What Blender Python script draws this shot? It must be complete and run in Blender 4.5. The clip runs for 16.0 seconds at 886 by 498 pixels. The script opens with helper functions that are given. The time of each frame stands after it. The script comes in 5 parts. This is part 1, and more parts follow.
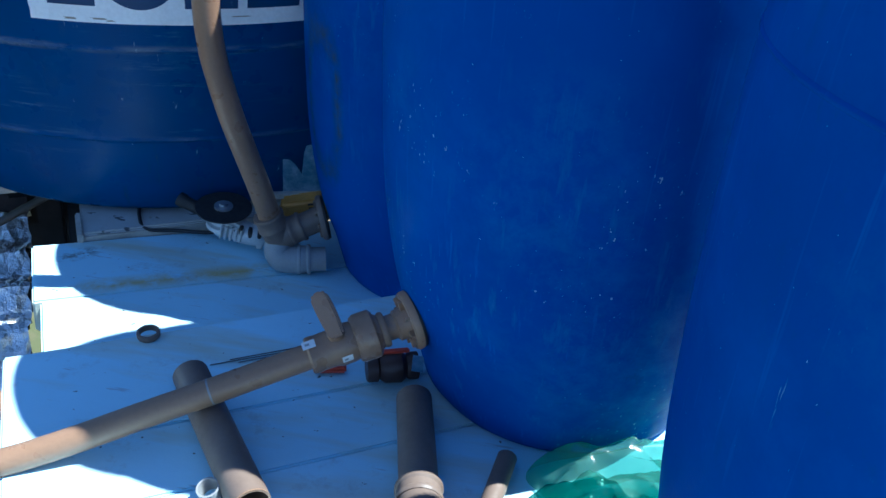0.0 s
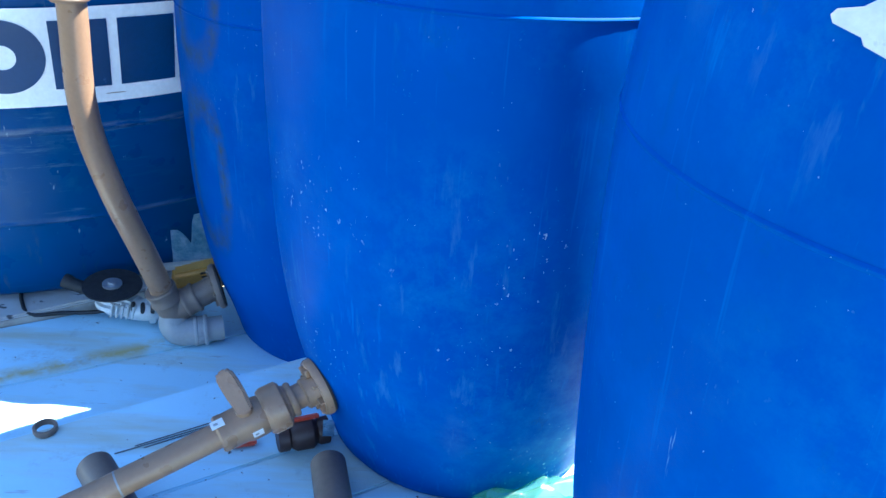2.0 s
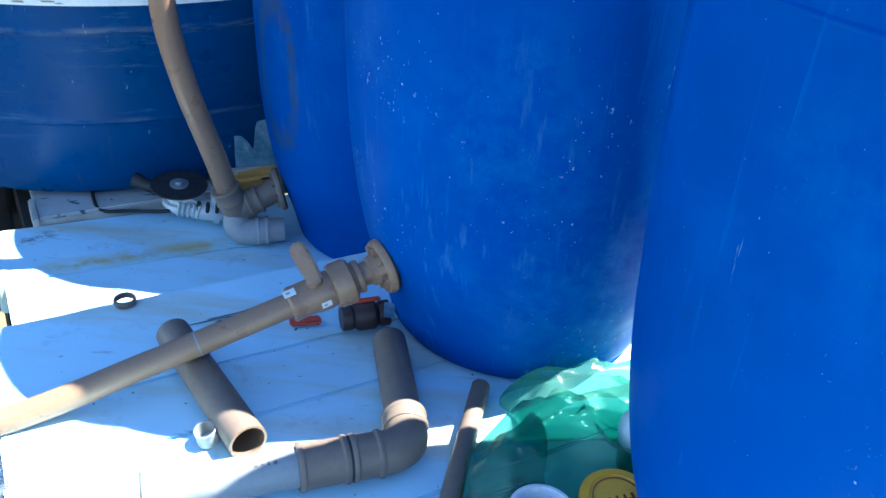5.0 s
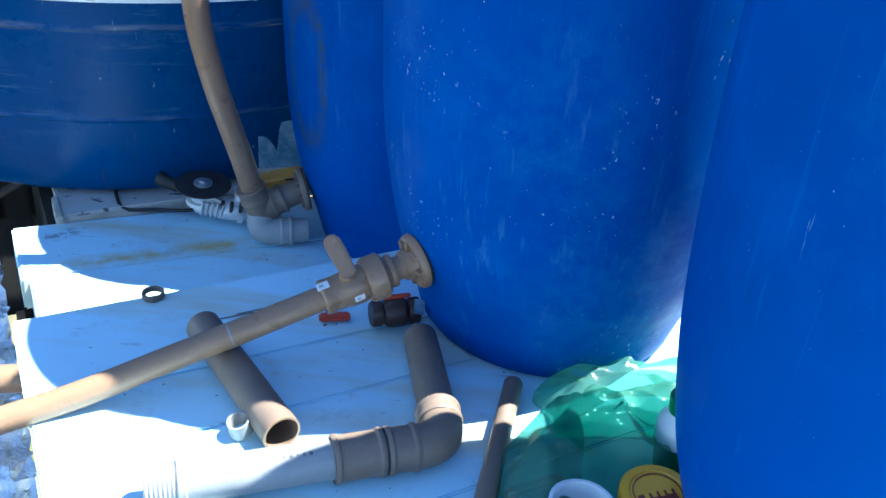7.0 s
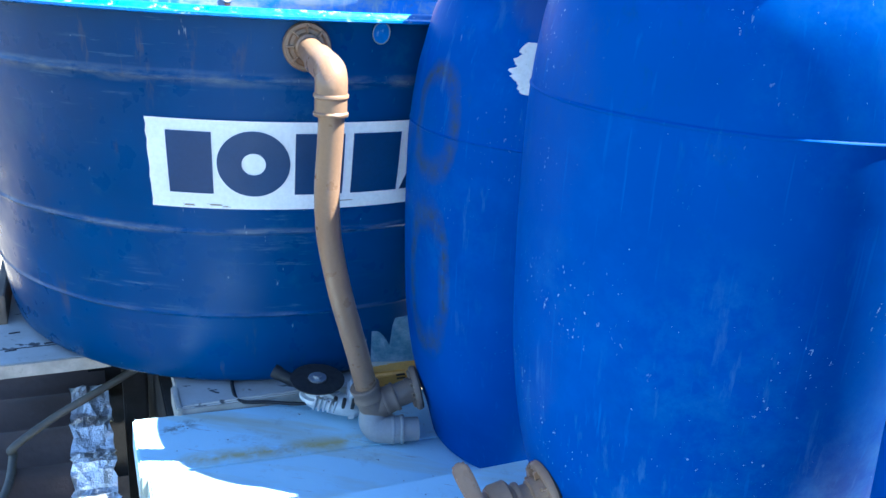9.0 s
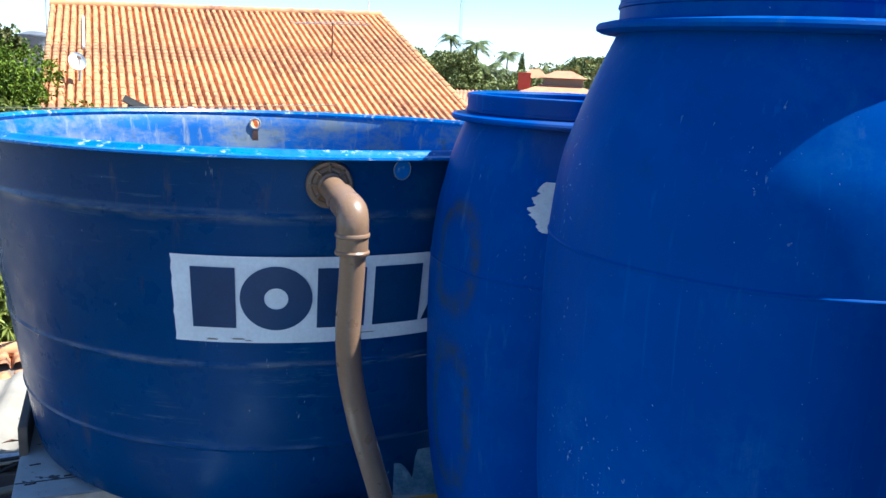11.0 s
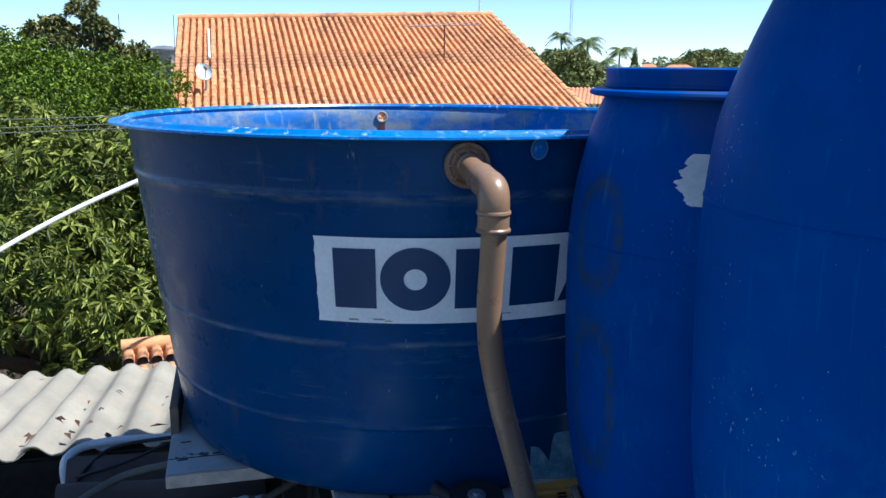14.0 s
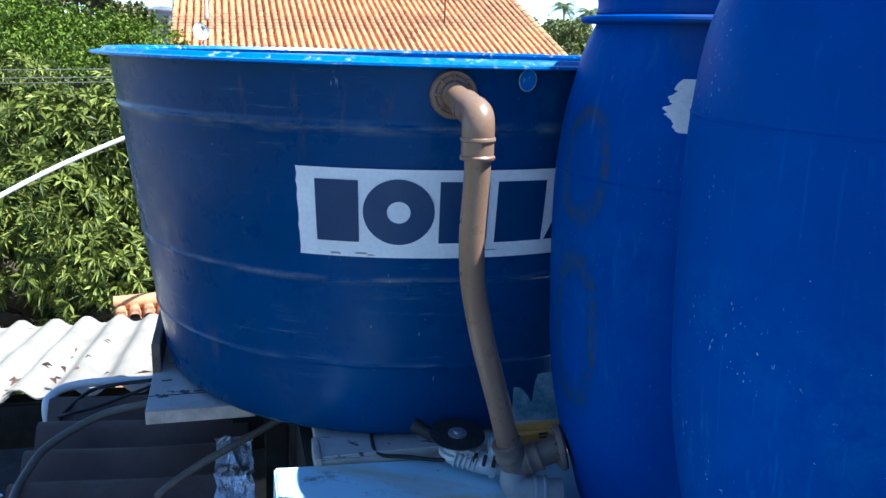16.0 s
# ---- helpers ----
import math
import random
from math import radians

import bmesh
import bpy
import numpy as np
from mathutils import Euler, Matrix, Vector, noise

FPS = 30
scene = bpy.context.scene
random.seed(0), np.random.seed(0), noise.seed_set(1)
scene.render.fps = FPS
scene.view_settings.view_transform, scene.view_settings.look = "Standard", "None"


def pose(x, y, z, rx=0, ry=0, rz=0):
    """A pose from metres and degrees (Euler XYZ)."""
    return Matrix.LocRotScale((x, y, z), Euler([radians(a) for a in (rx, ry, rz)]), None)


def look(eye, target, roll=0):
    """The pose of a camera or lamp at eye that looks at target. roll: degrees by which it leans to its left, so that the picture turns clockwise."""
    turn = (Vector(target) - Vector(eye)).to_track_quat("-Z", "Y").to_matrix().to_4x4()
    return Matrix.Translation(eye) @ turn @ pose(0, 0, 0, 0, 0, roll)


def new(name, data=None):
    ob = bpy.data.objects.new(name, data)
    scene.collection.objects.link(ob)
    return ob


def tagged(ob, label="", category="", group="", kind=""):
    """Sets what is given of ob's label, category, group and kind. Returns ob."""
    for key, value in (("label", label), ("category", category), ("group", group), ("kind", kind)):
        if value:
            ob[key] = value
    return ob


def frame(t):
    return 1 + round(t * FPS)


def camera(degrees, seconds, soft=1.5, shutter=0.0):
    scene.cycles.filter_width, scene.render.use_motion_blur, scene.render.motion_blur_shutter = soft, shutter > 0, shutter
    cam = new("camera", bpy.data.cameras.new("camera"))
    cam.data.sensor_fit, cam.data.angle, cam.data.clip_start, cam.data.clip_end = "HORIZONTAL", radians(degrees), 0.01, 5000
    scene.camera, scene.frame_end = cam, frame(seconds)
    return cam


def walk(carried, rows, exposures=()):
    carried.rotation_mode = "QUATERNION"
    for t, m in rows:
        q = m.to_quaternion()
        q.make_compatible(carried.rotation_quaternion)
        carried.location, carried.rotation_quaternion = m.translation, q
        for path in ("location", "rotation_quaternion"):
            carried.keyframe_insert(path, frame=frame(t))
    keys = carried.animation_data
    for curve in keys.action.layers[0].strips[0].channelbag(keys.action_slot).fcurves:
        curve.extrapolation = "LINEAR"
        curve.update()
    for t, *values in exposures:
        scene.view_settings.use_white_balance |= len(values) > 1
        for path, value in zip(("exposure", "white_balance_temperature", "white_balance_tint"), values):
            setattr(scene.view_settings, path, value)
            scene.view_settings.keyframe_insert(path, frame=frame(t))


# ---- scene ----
cam = camera(55.4, 16.0)

EXPOSURE = [(0, 1.42, 4950, 2), (0.6, 1.95, 5250, 2), (1.5, 2.72, 5450, 2), (3.2, 3.0, 5450, 2), (4, 2.82, 5450, 2), (5, 2.57, 5500, 2), (7.5, 2.36, 5500, 2), (8.5, 2.48, 5500, 2), (9, 2.78, 5500, 3), (10.1, 2.22, 5450, 5), (12.3, 0.74, 5350, 6), (14, 0.86, 5350, 6), (15.5, 1.14, 5250, 5), (16, 1.48, 5100, 5)]

PATH = [
    (0, (0.259, 0.002, 0.827), (0.092, 1.725, -0.174), 5.3),
    (0.5, (0.241, -0.003, 0.84), (0.189, 1.728, -0.16), 4.9),
    (1, (0.242, -0.013, 0.851), (0.219, 1.723, -0.141), 4.1),
    (1.5, (0.244, -0.008, 0.861), (0.29, 1.721, -0.144), 4.9),
    (2, (0.251, -0.01, 0.872), (0.328, 1.77, -0.037), 3.8),
    (2.5, (0.258, -0.03, 0.882), (0.306, 1.762, -0.004), 2.2),
    (3, (0.261, -0.054, 0.876), (0.309, 1.674, -0.13), 3.1),
    (3.5, (0.251, -0.074, 0.873), (0.314, 1.62, -0.187), 4.2),
    (4, (0.238, -0.089, 0.86), (0.316, 1.609, -0.193), 5.1),
    (4.5, (0.224, -0.102, 0.829), (0.279, 1.614, -0.196), 5.2),
    (5, (0.216, -0.109, 0.806), (0.218, 1.622, -0.196), 4.7),
    (7.5, (0.152, -0.121, 0.769), (0.133, 1.645, -0.168), 5.6),
    (8, (0.126, -0.111, 0.79), (0.062, 1.686, -0.087), 5.5),
    (8.5, (0.106, -0.098, 0.821), (-0.037, 1.731, 0.024), 4.6),
    (9, (0.091, -0.084, 0.859), (-0.141, 1.792, 0.206), 3.8),
    (9.5, (0.094, -0.066, 0.891), (-0.19, 1.837, 0.345), 3.2),
    (10, (0.096, -0.062, 0.913), (-0.201, 1.858, 0.438), 2.8),
    (12.5, (0.065, -0.074, 0.92), (-0.369, 1.837, 0.517), 0.9),
    (13, (0.049, -0.077, 0.907), (-0.485, 1.809, 0.507), 0.2),
    (13.5, (0.042, -0.08, 0.892), (-0.52, 1.794, 0.48), 0.2),
    (14, (0.044, -0.083, 0.876), (-0.526, 1.785, 0.446), 0.4),
    (14.5, (0.048, -0.081, 0.854), (-0.53, 1.78, 0.401), 0.6),
    (15, (0.054, -0.075, 0.841), (-0.528, 1.784, 0.39), 0.7),
    (15.5, (0.059, -0.072, 0.82), (-0.516, 1.784, 0.347), 0.9),
    (16, (0.067, -0.061, 0.796), (-0.491, 1.794, 0.298), 1.6),
]
walk(cam, [(t, look(eye, target, roll)) for t, eye, target, roll in PATH], EXPOSURE)

# the world's light: a clear sky and one high sun to the right
SUN = Vector((0.489, 0.104, 0.866)).normalized()
world = bpy.data.worlds.new("sky")
scene.world = world
world.use_nodes = True
wn = world.node_tree.nodes
sky = wn.new("ShaderNodeTexSky")
sky.sky_type = "NISHITA"
sky.sun_disc = False
sky.sun_elevation = math.asin(SUN.z)
sky.sun_rotation = math.atan2(SUN.x, SUN.y)
sky.altitude = 0
sky.air_density = 0.62
sky.dust_density = 0.0
sky.ozone_density = 1.2
wn["Background"].inputs["Strength"].default_value = 0.095
world.node_tree.links.new(sky.outputs["Color"], wn["Background"].inputs["Color"])
lamp = bpy.data.lights.new("sun", "SUN")
lamp.energy = 5.0
lamp.angle = radians(0.53)
lamp.color = (1.0, 0.92, 0.79)
sun = new("sun", lamp)
sun.matrix_world = look(SUN * 50, (0, 0, 0))


# ---------------------------------------------------------------- materials
class Mat:
    """A small node-material writer."""

    def __init__(self, name):
        self.m = bpy.data.materials.new(name)
        self.m.use_nodes = True
        self.t = self.m.node_tree
        self.b = self.t.nodes["Principled BSDF"]
        self.coord = self.t.nodes.new("ShaderNodeTexCoord").outputs["Object"]

    def node(self, kind, operation="", data_type=""):
        n = self.t.nodes.new(kind)
        if operation:
            n.operation = operation
        if data_type:
            n.data_type = data_type
        return n

    def link(self, a, b):
        self.t.links.new(a, b)

    def scaled(self, vec, turn=0.0):
        n = self.node("ShaderNodeMapping")
        n.inputs["Rotation"].default_value = (0, 0, radians(turn))
        n.inputs["Scale"].default_value = vec
        self.link(self.coord, n.inputs["Vector"])
        return n.outputs["Vector"]

    def noise(self, scale, detail=4.0, rough=0.55, vec=None, offset=0.0):
        n = self.node("ShaderNodeTexNoise")
        n.inputs["Scale"].default_value = scale
        n.inputs["Detail"].default_value = detail
        n.inputs["Roughness"].default_value = rough
        src = vec if vec is not None else self.coord
        if offset:
            a = self.node("ShaderNodeVectorMath", operation="ADD")
            a.inputs[1].default_value = (offset, offset * 0.7, -offset)
            self.link(src, a.inputs[0])
            src = a.outputs[0]
        self.link(src, n.inputs["Vector"])
        return n.outputs["Fac"]

    def ramp(self, fac, lo, hi, a=0.0, b=1.0):
        n = self.node("ShaderNodeMapRange")
        n.inputs["From Min"].default_value = lo
        n.inputs["From Max"].default_value = hi
        n.inputs["To Min"].default_value = a
        n.inputs["To Max"].default_value = b
        self.link(fac, n.inputs["Value"])
        return n.outputs["Result"]

    def math(self, op, a, b=None):
        n = self.node("ShaderNodeMath", operation=op)
        for i, v in enumerate((a, b)):
            if v is None:
                continue
            if isinstance(v, (int, float)):
                n.inputs[i].default_value = v
            else:
                self.link(v, n.inputs[i])
        return n.outputs[0]

    def mix(self, fac, a, b):
        n = self.node("ShaderNodeMix", data_type="RGBA")
        for i, v in ((0, fac), (6, a), (7, b)):
            if isinstance(v, (int, float)):
                n.inputs[i].default_value = v
            elif isinstance(v, tuple):
                n.inputs[i].default_value = (*v, 1)
            else:
                self.link(v, n.inputs[i])
        return n.outputs[2]

    def colour(self, c):
        if isinstance(c, tuple):
            self.b.inputs["Base Color"].default_value = (*c, 1)
        else:
            self.link(c, self.b.inputs["Base Color"])

    def rough(self, r):
        if isinstance(r, float):
            self.b.inputs["Roughness"].default_value = r
        else:
            self.link(r, self.b.inputs["Roughness"])

    def bump(self, height, strength=0.2, dist=0.002):
        n = self.node("ShaderNodeBump")
        n.inputs["Strength"].default_value = strength
        n.inputs["Distance"].default_value = dist
        self.link(height, n.inputs["Height"])
        self.link(n.outputs["Normal"], self.b.inputs["Normal"])

    def near_line(self, a, b, wide):
        """1 on the ground line a-b, falling to 0 at the distance wide."""
        n = self.node("ShaderNodeSeparateXYZ")
        self.link(self.coord, n.inputs[0])
        L = math.hypot(b[0] - a[0], b[1] - a[1])
        ux, uy = (b[0] - a[0]) / L, (b[1] - a[1]) / L
        x, y = self.math("SUBTRACT", n.outputs[0], a[0]), self.math("SUBTRACT", n.outputs[1], a[1])
        along = self.math("ADD", self.math("MULTIPLY", x, ux), self.math("MULTIPLY", y, uy))
        over = self.math("MAXIMUM", self.math("MAXIMUM", self.math("MULTIPLY", along, -0.6), self.math("MULTIPLY", self.math("SUBTRACT", along, L), 0.6)), 0.0)
        across = self.math("ABSOLUTE", self.math("ADD", self.math("MULTIPLY", x, -uy), self.math("MULTIPLY", y, ux)))
        return self.ramp(self.math("ADD", across, over), 0.0, wide, 1.0, 0.0)

    def random(self):
        return self.node("ShaderNodeObjectInfo").outputs["Random"]


def plain(name, c, rough=0.5, vary=0.25, scale=6.0, grain=90.0, metal=0.0, bump=0.15, dist=0.002, dirt=None, dirt_lo=0.6, dirt_hi=0.75):
    """A surface of one colour with soft blotches, fine grain and, if wanted, dirt."""
    m = Mat(name)
    f = m.ramp(m.noise(scale), 0.3, 0.7)
    g = m.noise(grain, 3.0)
    col = m.mix(f, tuple(x * (1 - vary) for x in c), tuple(min(1, x * (1 + vary * 0.6)) for x in c))
    col = m.mix(m.ramp(g, 0.35, 0.75, 0.0, 0.35), col, tuple(x * 0.7 for x in c))
    if dirt:
        col = m.mix(m.ramp(m.noise(scale * 2.3, 6.0, 0.7, offset=3.1), dirt_lo, dirt_hi, 0.0, 0.8), col, dirt)
    m.colour(col)
    m.rough(m.ramp(m.noise(scale * 3), 0.3, 0.7, max(0.05, rough - 0.1), min(1, rough + 0.12)))
    m.b.inputs["Metallic"].default_value = metal
    m.bump(g, bump, dist)
    return m.m


def drum_plastic(name, stained=False, nicks=1.0):
    """Blue blow-moulded polyethylene: chalky scuffs, white nicks, fine vertical scratches."""
    m = Mat(name)
    base, light, dark = (0.0045, 0.063, 0.305), (0.008, 0.086, 0.365), (0.002, 0.049, 0.255)
    col = m.mix(m.ramp(m.noise(3.5, 5.0), 0.3, 0.7), dark, base)
    col = m.mix(m.ramp(m.noise(9.0, 6.0, 0.65, offset=2.0), 0.5, 0.8, 0.0, 0.55), col, light)
    streak = m.noise(1.0, 4.0, 0.6, m.scaled((90, 90, 3.0)))
    col = m.mix(m.ramp(streak, 0.62, 0.75, 0.0, 0.18), col, (0.03, 0.24, 0.62))
    # chalk haze in patches
    haze = m.math("MULTIPLY", m.ramp(m.noise(2.2, 3.0, offset=7.0), 0.52, 0.7), m.ramp(m.noise(22.0, 6.0, 0.7), 0.42, 0.75, 0.0, 0.30))
    col = m.mix(haze, col, (0.07, 0.28, 0.52))
    # nicks and specks, gathered in places
    where = m.ramp(m.noise(4.5, 2.0, offset=5.0), 0.5, 0.62)
    specks = m.ramp(m.noise(170.0, 2.5, 0.7, m.scaled((1, 1, 0.6))), 0.66, 0.70, 0.0, 0.9)
    col = m.mix(m.math("MULTIPLY", m.math("MULTIPLY", where, specks), nicks), col, (0.42, 0.52, 0.66))
    lone = m.ramp(m.noise(230.0, 2.0, 0.7, m.scaled((1, 1, 0.7)), offset=11.0), 0.75, 0.78, 0.0, 0.4 + 0.3 * nicks)
    col = m.mix(lone, col, (0.45, 0.55, 0.72))
    rub = m.math("MULTIPLY", m.ramp(m.noise(1.0, 5.0, 0.65, m.scaled((40, 40, 7.0)), offset=3.0), 0.58, 0.72), m.ramp(m.noise(3.0, 2.0, offset=9.0), 0.46, 0.60, 0.0, 0.28))
    col = m.mix(rub, col, (0.10, 0.24, 0.42))
    grime = m.math("MULTIPLY", m.ramp(m.noise(38.0, 6.0, 0.75, m.scaled((1.0, 1.0, 0.6)), offset=21.0), 0.56, 0.68), m.ramp(m.noise(2.6, 3.0, offset=17.0), 0.45, 0.62, 0.0, 0.5))
    col = m.mix(grime, col, (0.015, 0.06, 0.20))
    score = m.ramp(m.noise(1.0, 4.0, 0.7, m.scaled((95, 95, 9)), offset=23.0), 0.69, 0.73, 0.0, 0.8)
    score = m.math("MULTIPLY", score, m.ramp(m.noise(4.0, 2.0, offset=27.0), 0.52, 0.62, 0.0, 0.9))
    col = m.mix(score, col, (0.22, 0.34, 0.46))
    smear = m.ramp(m.noise(14.0, 3.0, 0.6, m.scaled((1.0, 1.0, 0.35)), offset=4.0), 0.70, 0.80, 0.0, 0.35)
    col = m.mix(smear, col, (0.03, 0.05, 0.10))
    if stained:
        # two rust-brown rubbed rings, one over the other, from an old tyre or strap
        geo = m.node("ShaderNodeSeparateXYZ")
        m.link(m.coord, geo.inputs[0])
        dx = m.math("SUBTRACT", geo.outputs[0], D3[0])
        dy = m.math("SUBTRACT", geo.outputs[1], D3[1])
        along = m.math("MULTIPLY", m.math("SUBTRACT", m.math("ARCTAN2", dy, dx), radians(-139.0)), 0.29)
        wob = m.ramp(m.noise(25.0, 4.0), 0.2, 0.8, -0.006, 0.006)
        for zc, hh, hw in ((0.575, 0.090, 0.056), (0.265, 0.135, 0.056)):
            ex = m.math("DIVIDE", m.math("ADD", along, wob), hw)
            ez = m.math("DIVIDE", m.math("SUBTRACT", geo.outputs[2], zc), hh)
            rr = m.math("SQRT", m.math("ADD", m.math("POWER", m.math("ABSOLUTE", ex), 2.6), m.math("POWER", m.math("ABSOLUTE", ez), 2.6)))
            band = m.ramp(m.math("ABSOLUTE", m.math("SUBTRACT", rr, 1.0)), 0.0, 0.42, 1.0, 0.0)
            worn = m.ramp(m.noise(35.0, 6.0, 0.7, offset=zc * 9), 0.3, 0.65)
            col = m.mix(m.math("MULTIPLY", m.math("MULTIPLY", band, worn), 0.85), col, (0.045, 0.060, 0.048))
        rust = m.ramp(m.noise(5.0, 5.0, 0.6, m.scaled((1.0, 1.0, 0.5)), offset=1.5), 0.60, 0.72, 0.0, 0.22)
        col = m.mix(rust, col, (0.10, 0.10, 0.08))
    m.colour(col)
    m.rough(m.ramp(m.noise(12.0, 4.0), 0.3, 0.7, 0.38, 0.52))
    m.b.inputs["Specular IOR Level"].default_value = 0.04
    m.bump(m.math("ADD", m.noise(6.0, 2.0), m.math("MULTIPLY", m.noise(160.0, 2.0), 0.06)), 0.25, 0.008)
    return m.m


def tank_glass_fibre(name, inside=False):
    """Blue glass fibre: outside dark and glossy with scuffs and runs, inside bleached and streaked."""
    m = Mat(name)
    base = (0.0005, 0.048, 0.164) if not inside else (0.006, 0.115, 0.40)
    col = m.mix(m.ramp(m.noise(2.5, 5.0), 0.3, 0.7), tuple(x * 0.78 for x in base), tuple(x * 1.18 for x in base))
    if inside:
        chalk = m.ramp(m.noise(1.0, 8.0, 0.72, m.scaled((5, 5, 11)), offset=3.0), 0.44, 0.62, 0.0, 0.75)
        col = m.mix(chalk, col, (0.24, 0.25, 0.20))
        drip = m.ramp(m.noise(1.0, 6.0, 0.7, m.scaled((34, 34, 5)), offset=6.0), 0.55, 0.68, 0.0, 0.6)
        col = m.mix(drip, col, (0.30, 0.31, 0.26))
        algae = m.ramp(m.noise(11.0, 7.0, 0.75, offset=9.0), 0.56, 0.66, 0.0, 0.55)
        col = m.mix(algae, col, (0.07, 0.085, 0.06))
    else:
        pale = m.ramp(m.noise(7.0, 7.0, 0.7, offset=3.0), 0.58, 0.75, 0.0, 0.28)
        col = m.mix(pale, col, (0.06, 0.15, 0.23))
        # rub along the raised ribs
        geo = m.node("ShaderNodeSeparateXYZ")
        m.link(m.coord, geo.inputs[0])
        for zc, wide, amount in ((0.086, 0.010, 0.22), (0.287, 0.011, 0.50), (0.609, 0.018, 0.42)):
            near = m.ramp(m.math("ABSOLUTE", m.math("SUBTRACT", geo.outputs[2], zc)), 0.0, wide, 1.0, 0.0)
            worn = m.ramp(m.noise(1.0, 6.0, 0.7, m.scaled((9, 9, 40)), offset=zc * 31), 0.42, 0.62, 0.0, amount)
            col = m.mix(m.math("MULTIPLY", near, worn), col, (0.26, 0.28, 0.27))
        run = m.ramp(m.noise(1.0, 5.0, 0.65, m.scaled((26, 26, 4.0)), offset=1.0), 0.61, 0.72, 0.0, 0.38)
        run = m.math("MULTIPLY", run, m.ramp(m.noise(2.3, 2.0, offset=12.0), 0.46, 0.58))
        col = m.mix(run, col, (0.13, 0.10, 0.07))
        rub = m.ramp(m.noise(1.0, 5.0, 0.7, m.scaled((5, 5, 60)), offset=14.0), 0.58, 0.72, 0.0, 0.45)
        rub = m.math("MULTIPLY", rub, m.ramp(m.noise(3.4, 2.0, offset=15.0), 0.48, 0.60))
        col = m.mix(rub, col, (0.16, 0.24, 0.30))
    # scratches, then nicks that gather in places
    scratch = m.ramp(m.noise(1.0, 3.0, 0.7, m.scaled((70, 70, 11)), offset=18.0), 0.70, 0.74, 0.0, 0.75)
    scratch = m.math("MULTIPLY", scratch, m.ramp(m.noise(3.0, 2.0, offset=19.0), 0.44, 0.58))
    col = m.mix(scratch, col, (0.34, 0.38, 0.40))
    nick = m.ramp(m.noise(48.0, 4.0, 0.75, m.scaled((1, 1, 0.55))), 0.70, 0.735)
    col = m.mix(m.math("MULTIPLY", nick, m.ramp(m.noise(5.0, 2.0, offset=8.0), 0.42, 0.55)), col, (0.42, 0.46, 0.50))
    m.colour(col)
    m.rough(m.ramp(m.noise(15.0, 4.0), 0.3, 0.7, 0.22, 0.42) if not inside else 0.55)
    m.b.inputs["Specular IOR Level"].default_value = 0.17 if not inside else 0.4
    m.bump(m.math("ADD", m.noise(4.0, 3.0), m.math("MULTIPLY", m.noise(90.0, 3.0), 0.05)), 0.3, 0.012)
    return m.m


def painted_board(name, c=(0.57, 0.81, 0.92), stain=(0.50, 0.43, 0.20)):
    m = Mat(name)
    col = m.mix(m.ramp(m.noise(5.0, 5.0), 0.3, 0.7), tuple(x * 0.88 for x in c), c)
    yellow = m.ramp(m.noise(1.0, 5.0, 0.6, m.scaled((1.6, 9.0, 4.0), -31), offset=2.4), 0.53, 0.72, 0.0, 0.6)
    col = m.mix(yellow, col, stain)
    spill = m.math("MULTIPLY", m.near_line((-0.56, 1.288), (-0.25, 1.475), 0.036), m.ramp(m.noise(16.0, 5.0, 0.65, offset=7.7), 0.36, 0.56))
    col = m.mix(m.math("MULTIPLY", spill, 0.85), col, (0.52, 0.40, 0.10))
    smudge = m.math("MULTIPLY", m.near_line((-0.646, 1.385), (-0.616, 1.423), 0.026), m.ramp(m.noise(55.0, 4.0, 0.7, offset=4.4), 0.46, 0.56))
    col = m.mix(m.math("MULTIPLY", smudge, 0.8), col, (0.13, 0.12, 0.10))
    grey = m.ramp(m.noise(12.0, 7.0, 0.75, offset=5.0), 0.57, 0.75, 0.0, 0.5)
    col = m.mix(grey, col, (0.25, 0.26, 0.25))
    dots = m.ramp(m.noise(70.0, 2.0, 0.6, offset=9.0), 0.725, 0.745)
    col = m.mix(dots, col, (0.05, 0.05, 0.05))
    scr = m.ramp(m.noise(1.0, 3.0, 0.7, m.scaled((9, 85, 30), -20), offset=6.0), 0.66, 0.71, 0.0, 0.5)
    col = m.mix(scr, col, (0.30, 0.31, 0.33))
    m.colour(col)
    m.rough(m.ramp(m.noise(20.0), 0.3, 0.7, 0.55, 0.75))
    m.b.inputs["Specular IOR Level"].default_value = 0.25
    m.bump(m.noise(60.0, 5.0), 0.2, 0.002)
    return m.m


def shattered_paint(name):
    """Old board whose pale paint has flaked off in dark patches."""
    m = Mat(name)
    c = (0.55, 0.56, 0.55)
    col = m.mix(m.ramp(m.noise(8.0, 6.0), 0.3, 0.7), (0.40, 0.38, 0.34), c)
    col = m.mix(m.ramp(m.noise(16.0, 3.0, 0.6, m.scaled((1, 1.8, 1))), 0.64, 0.68), col, (0.07, 0.075, 0.08))
    col = m.mix(m.ramp(m.noise(30.0, 6.0, 0.7, offset=3.0), 0.62, 0.7, 0.0, 0.6), col, (0.22, 0.15, 0.09))
    m.colour(col)
    m.rough(0.75)
    m.bump(m.noise(40.0, 6.0), 0.5, 0.004)
    return m.m


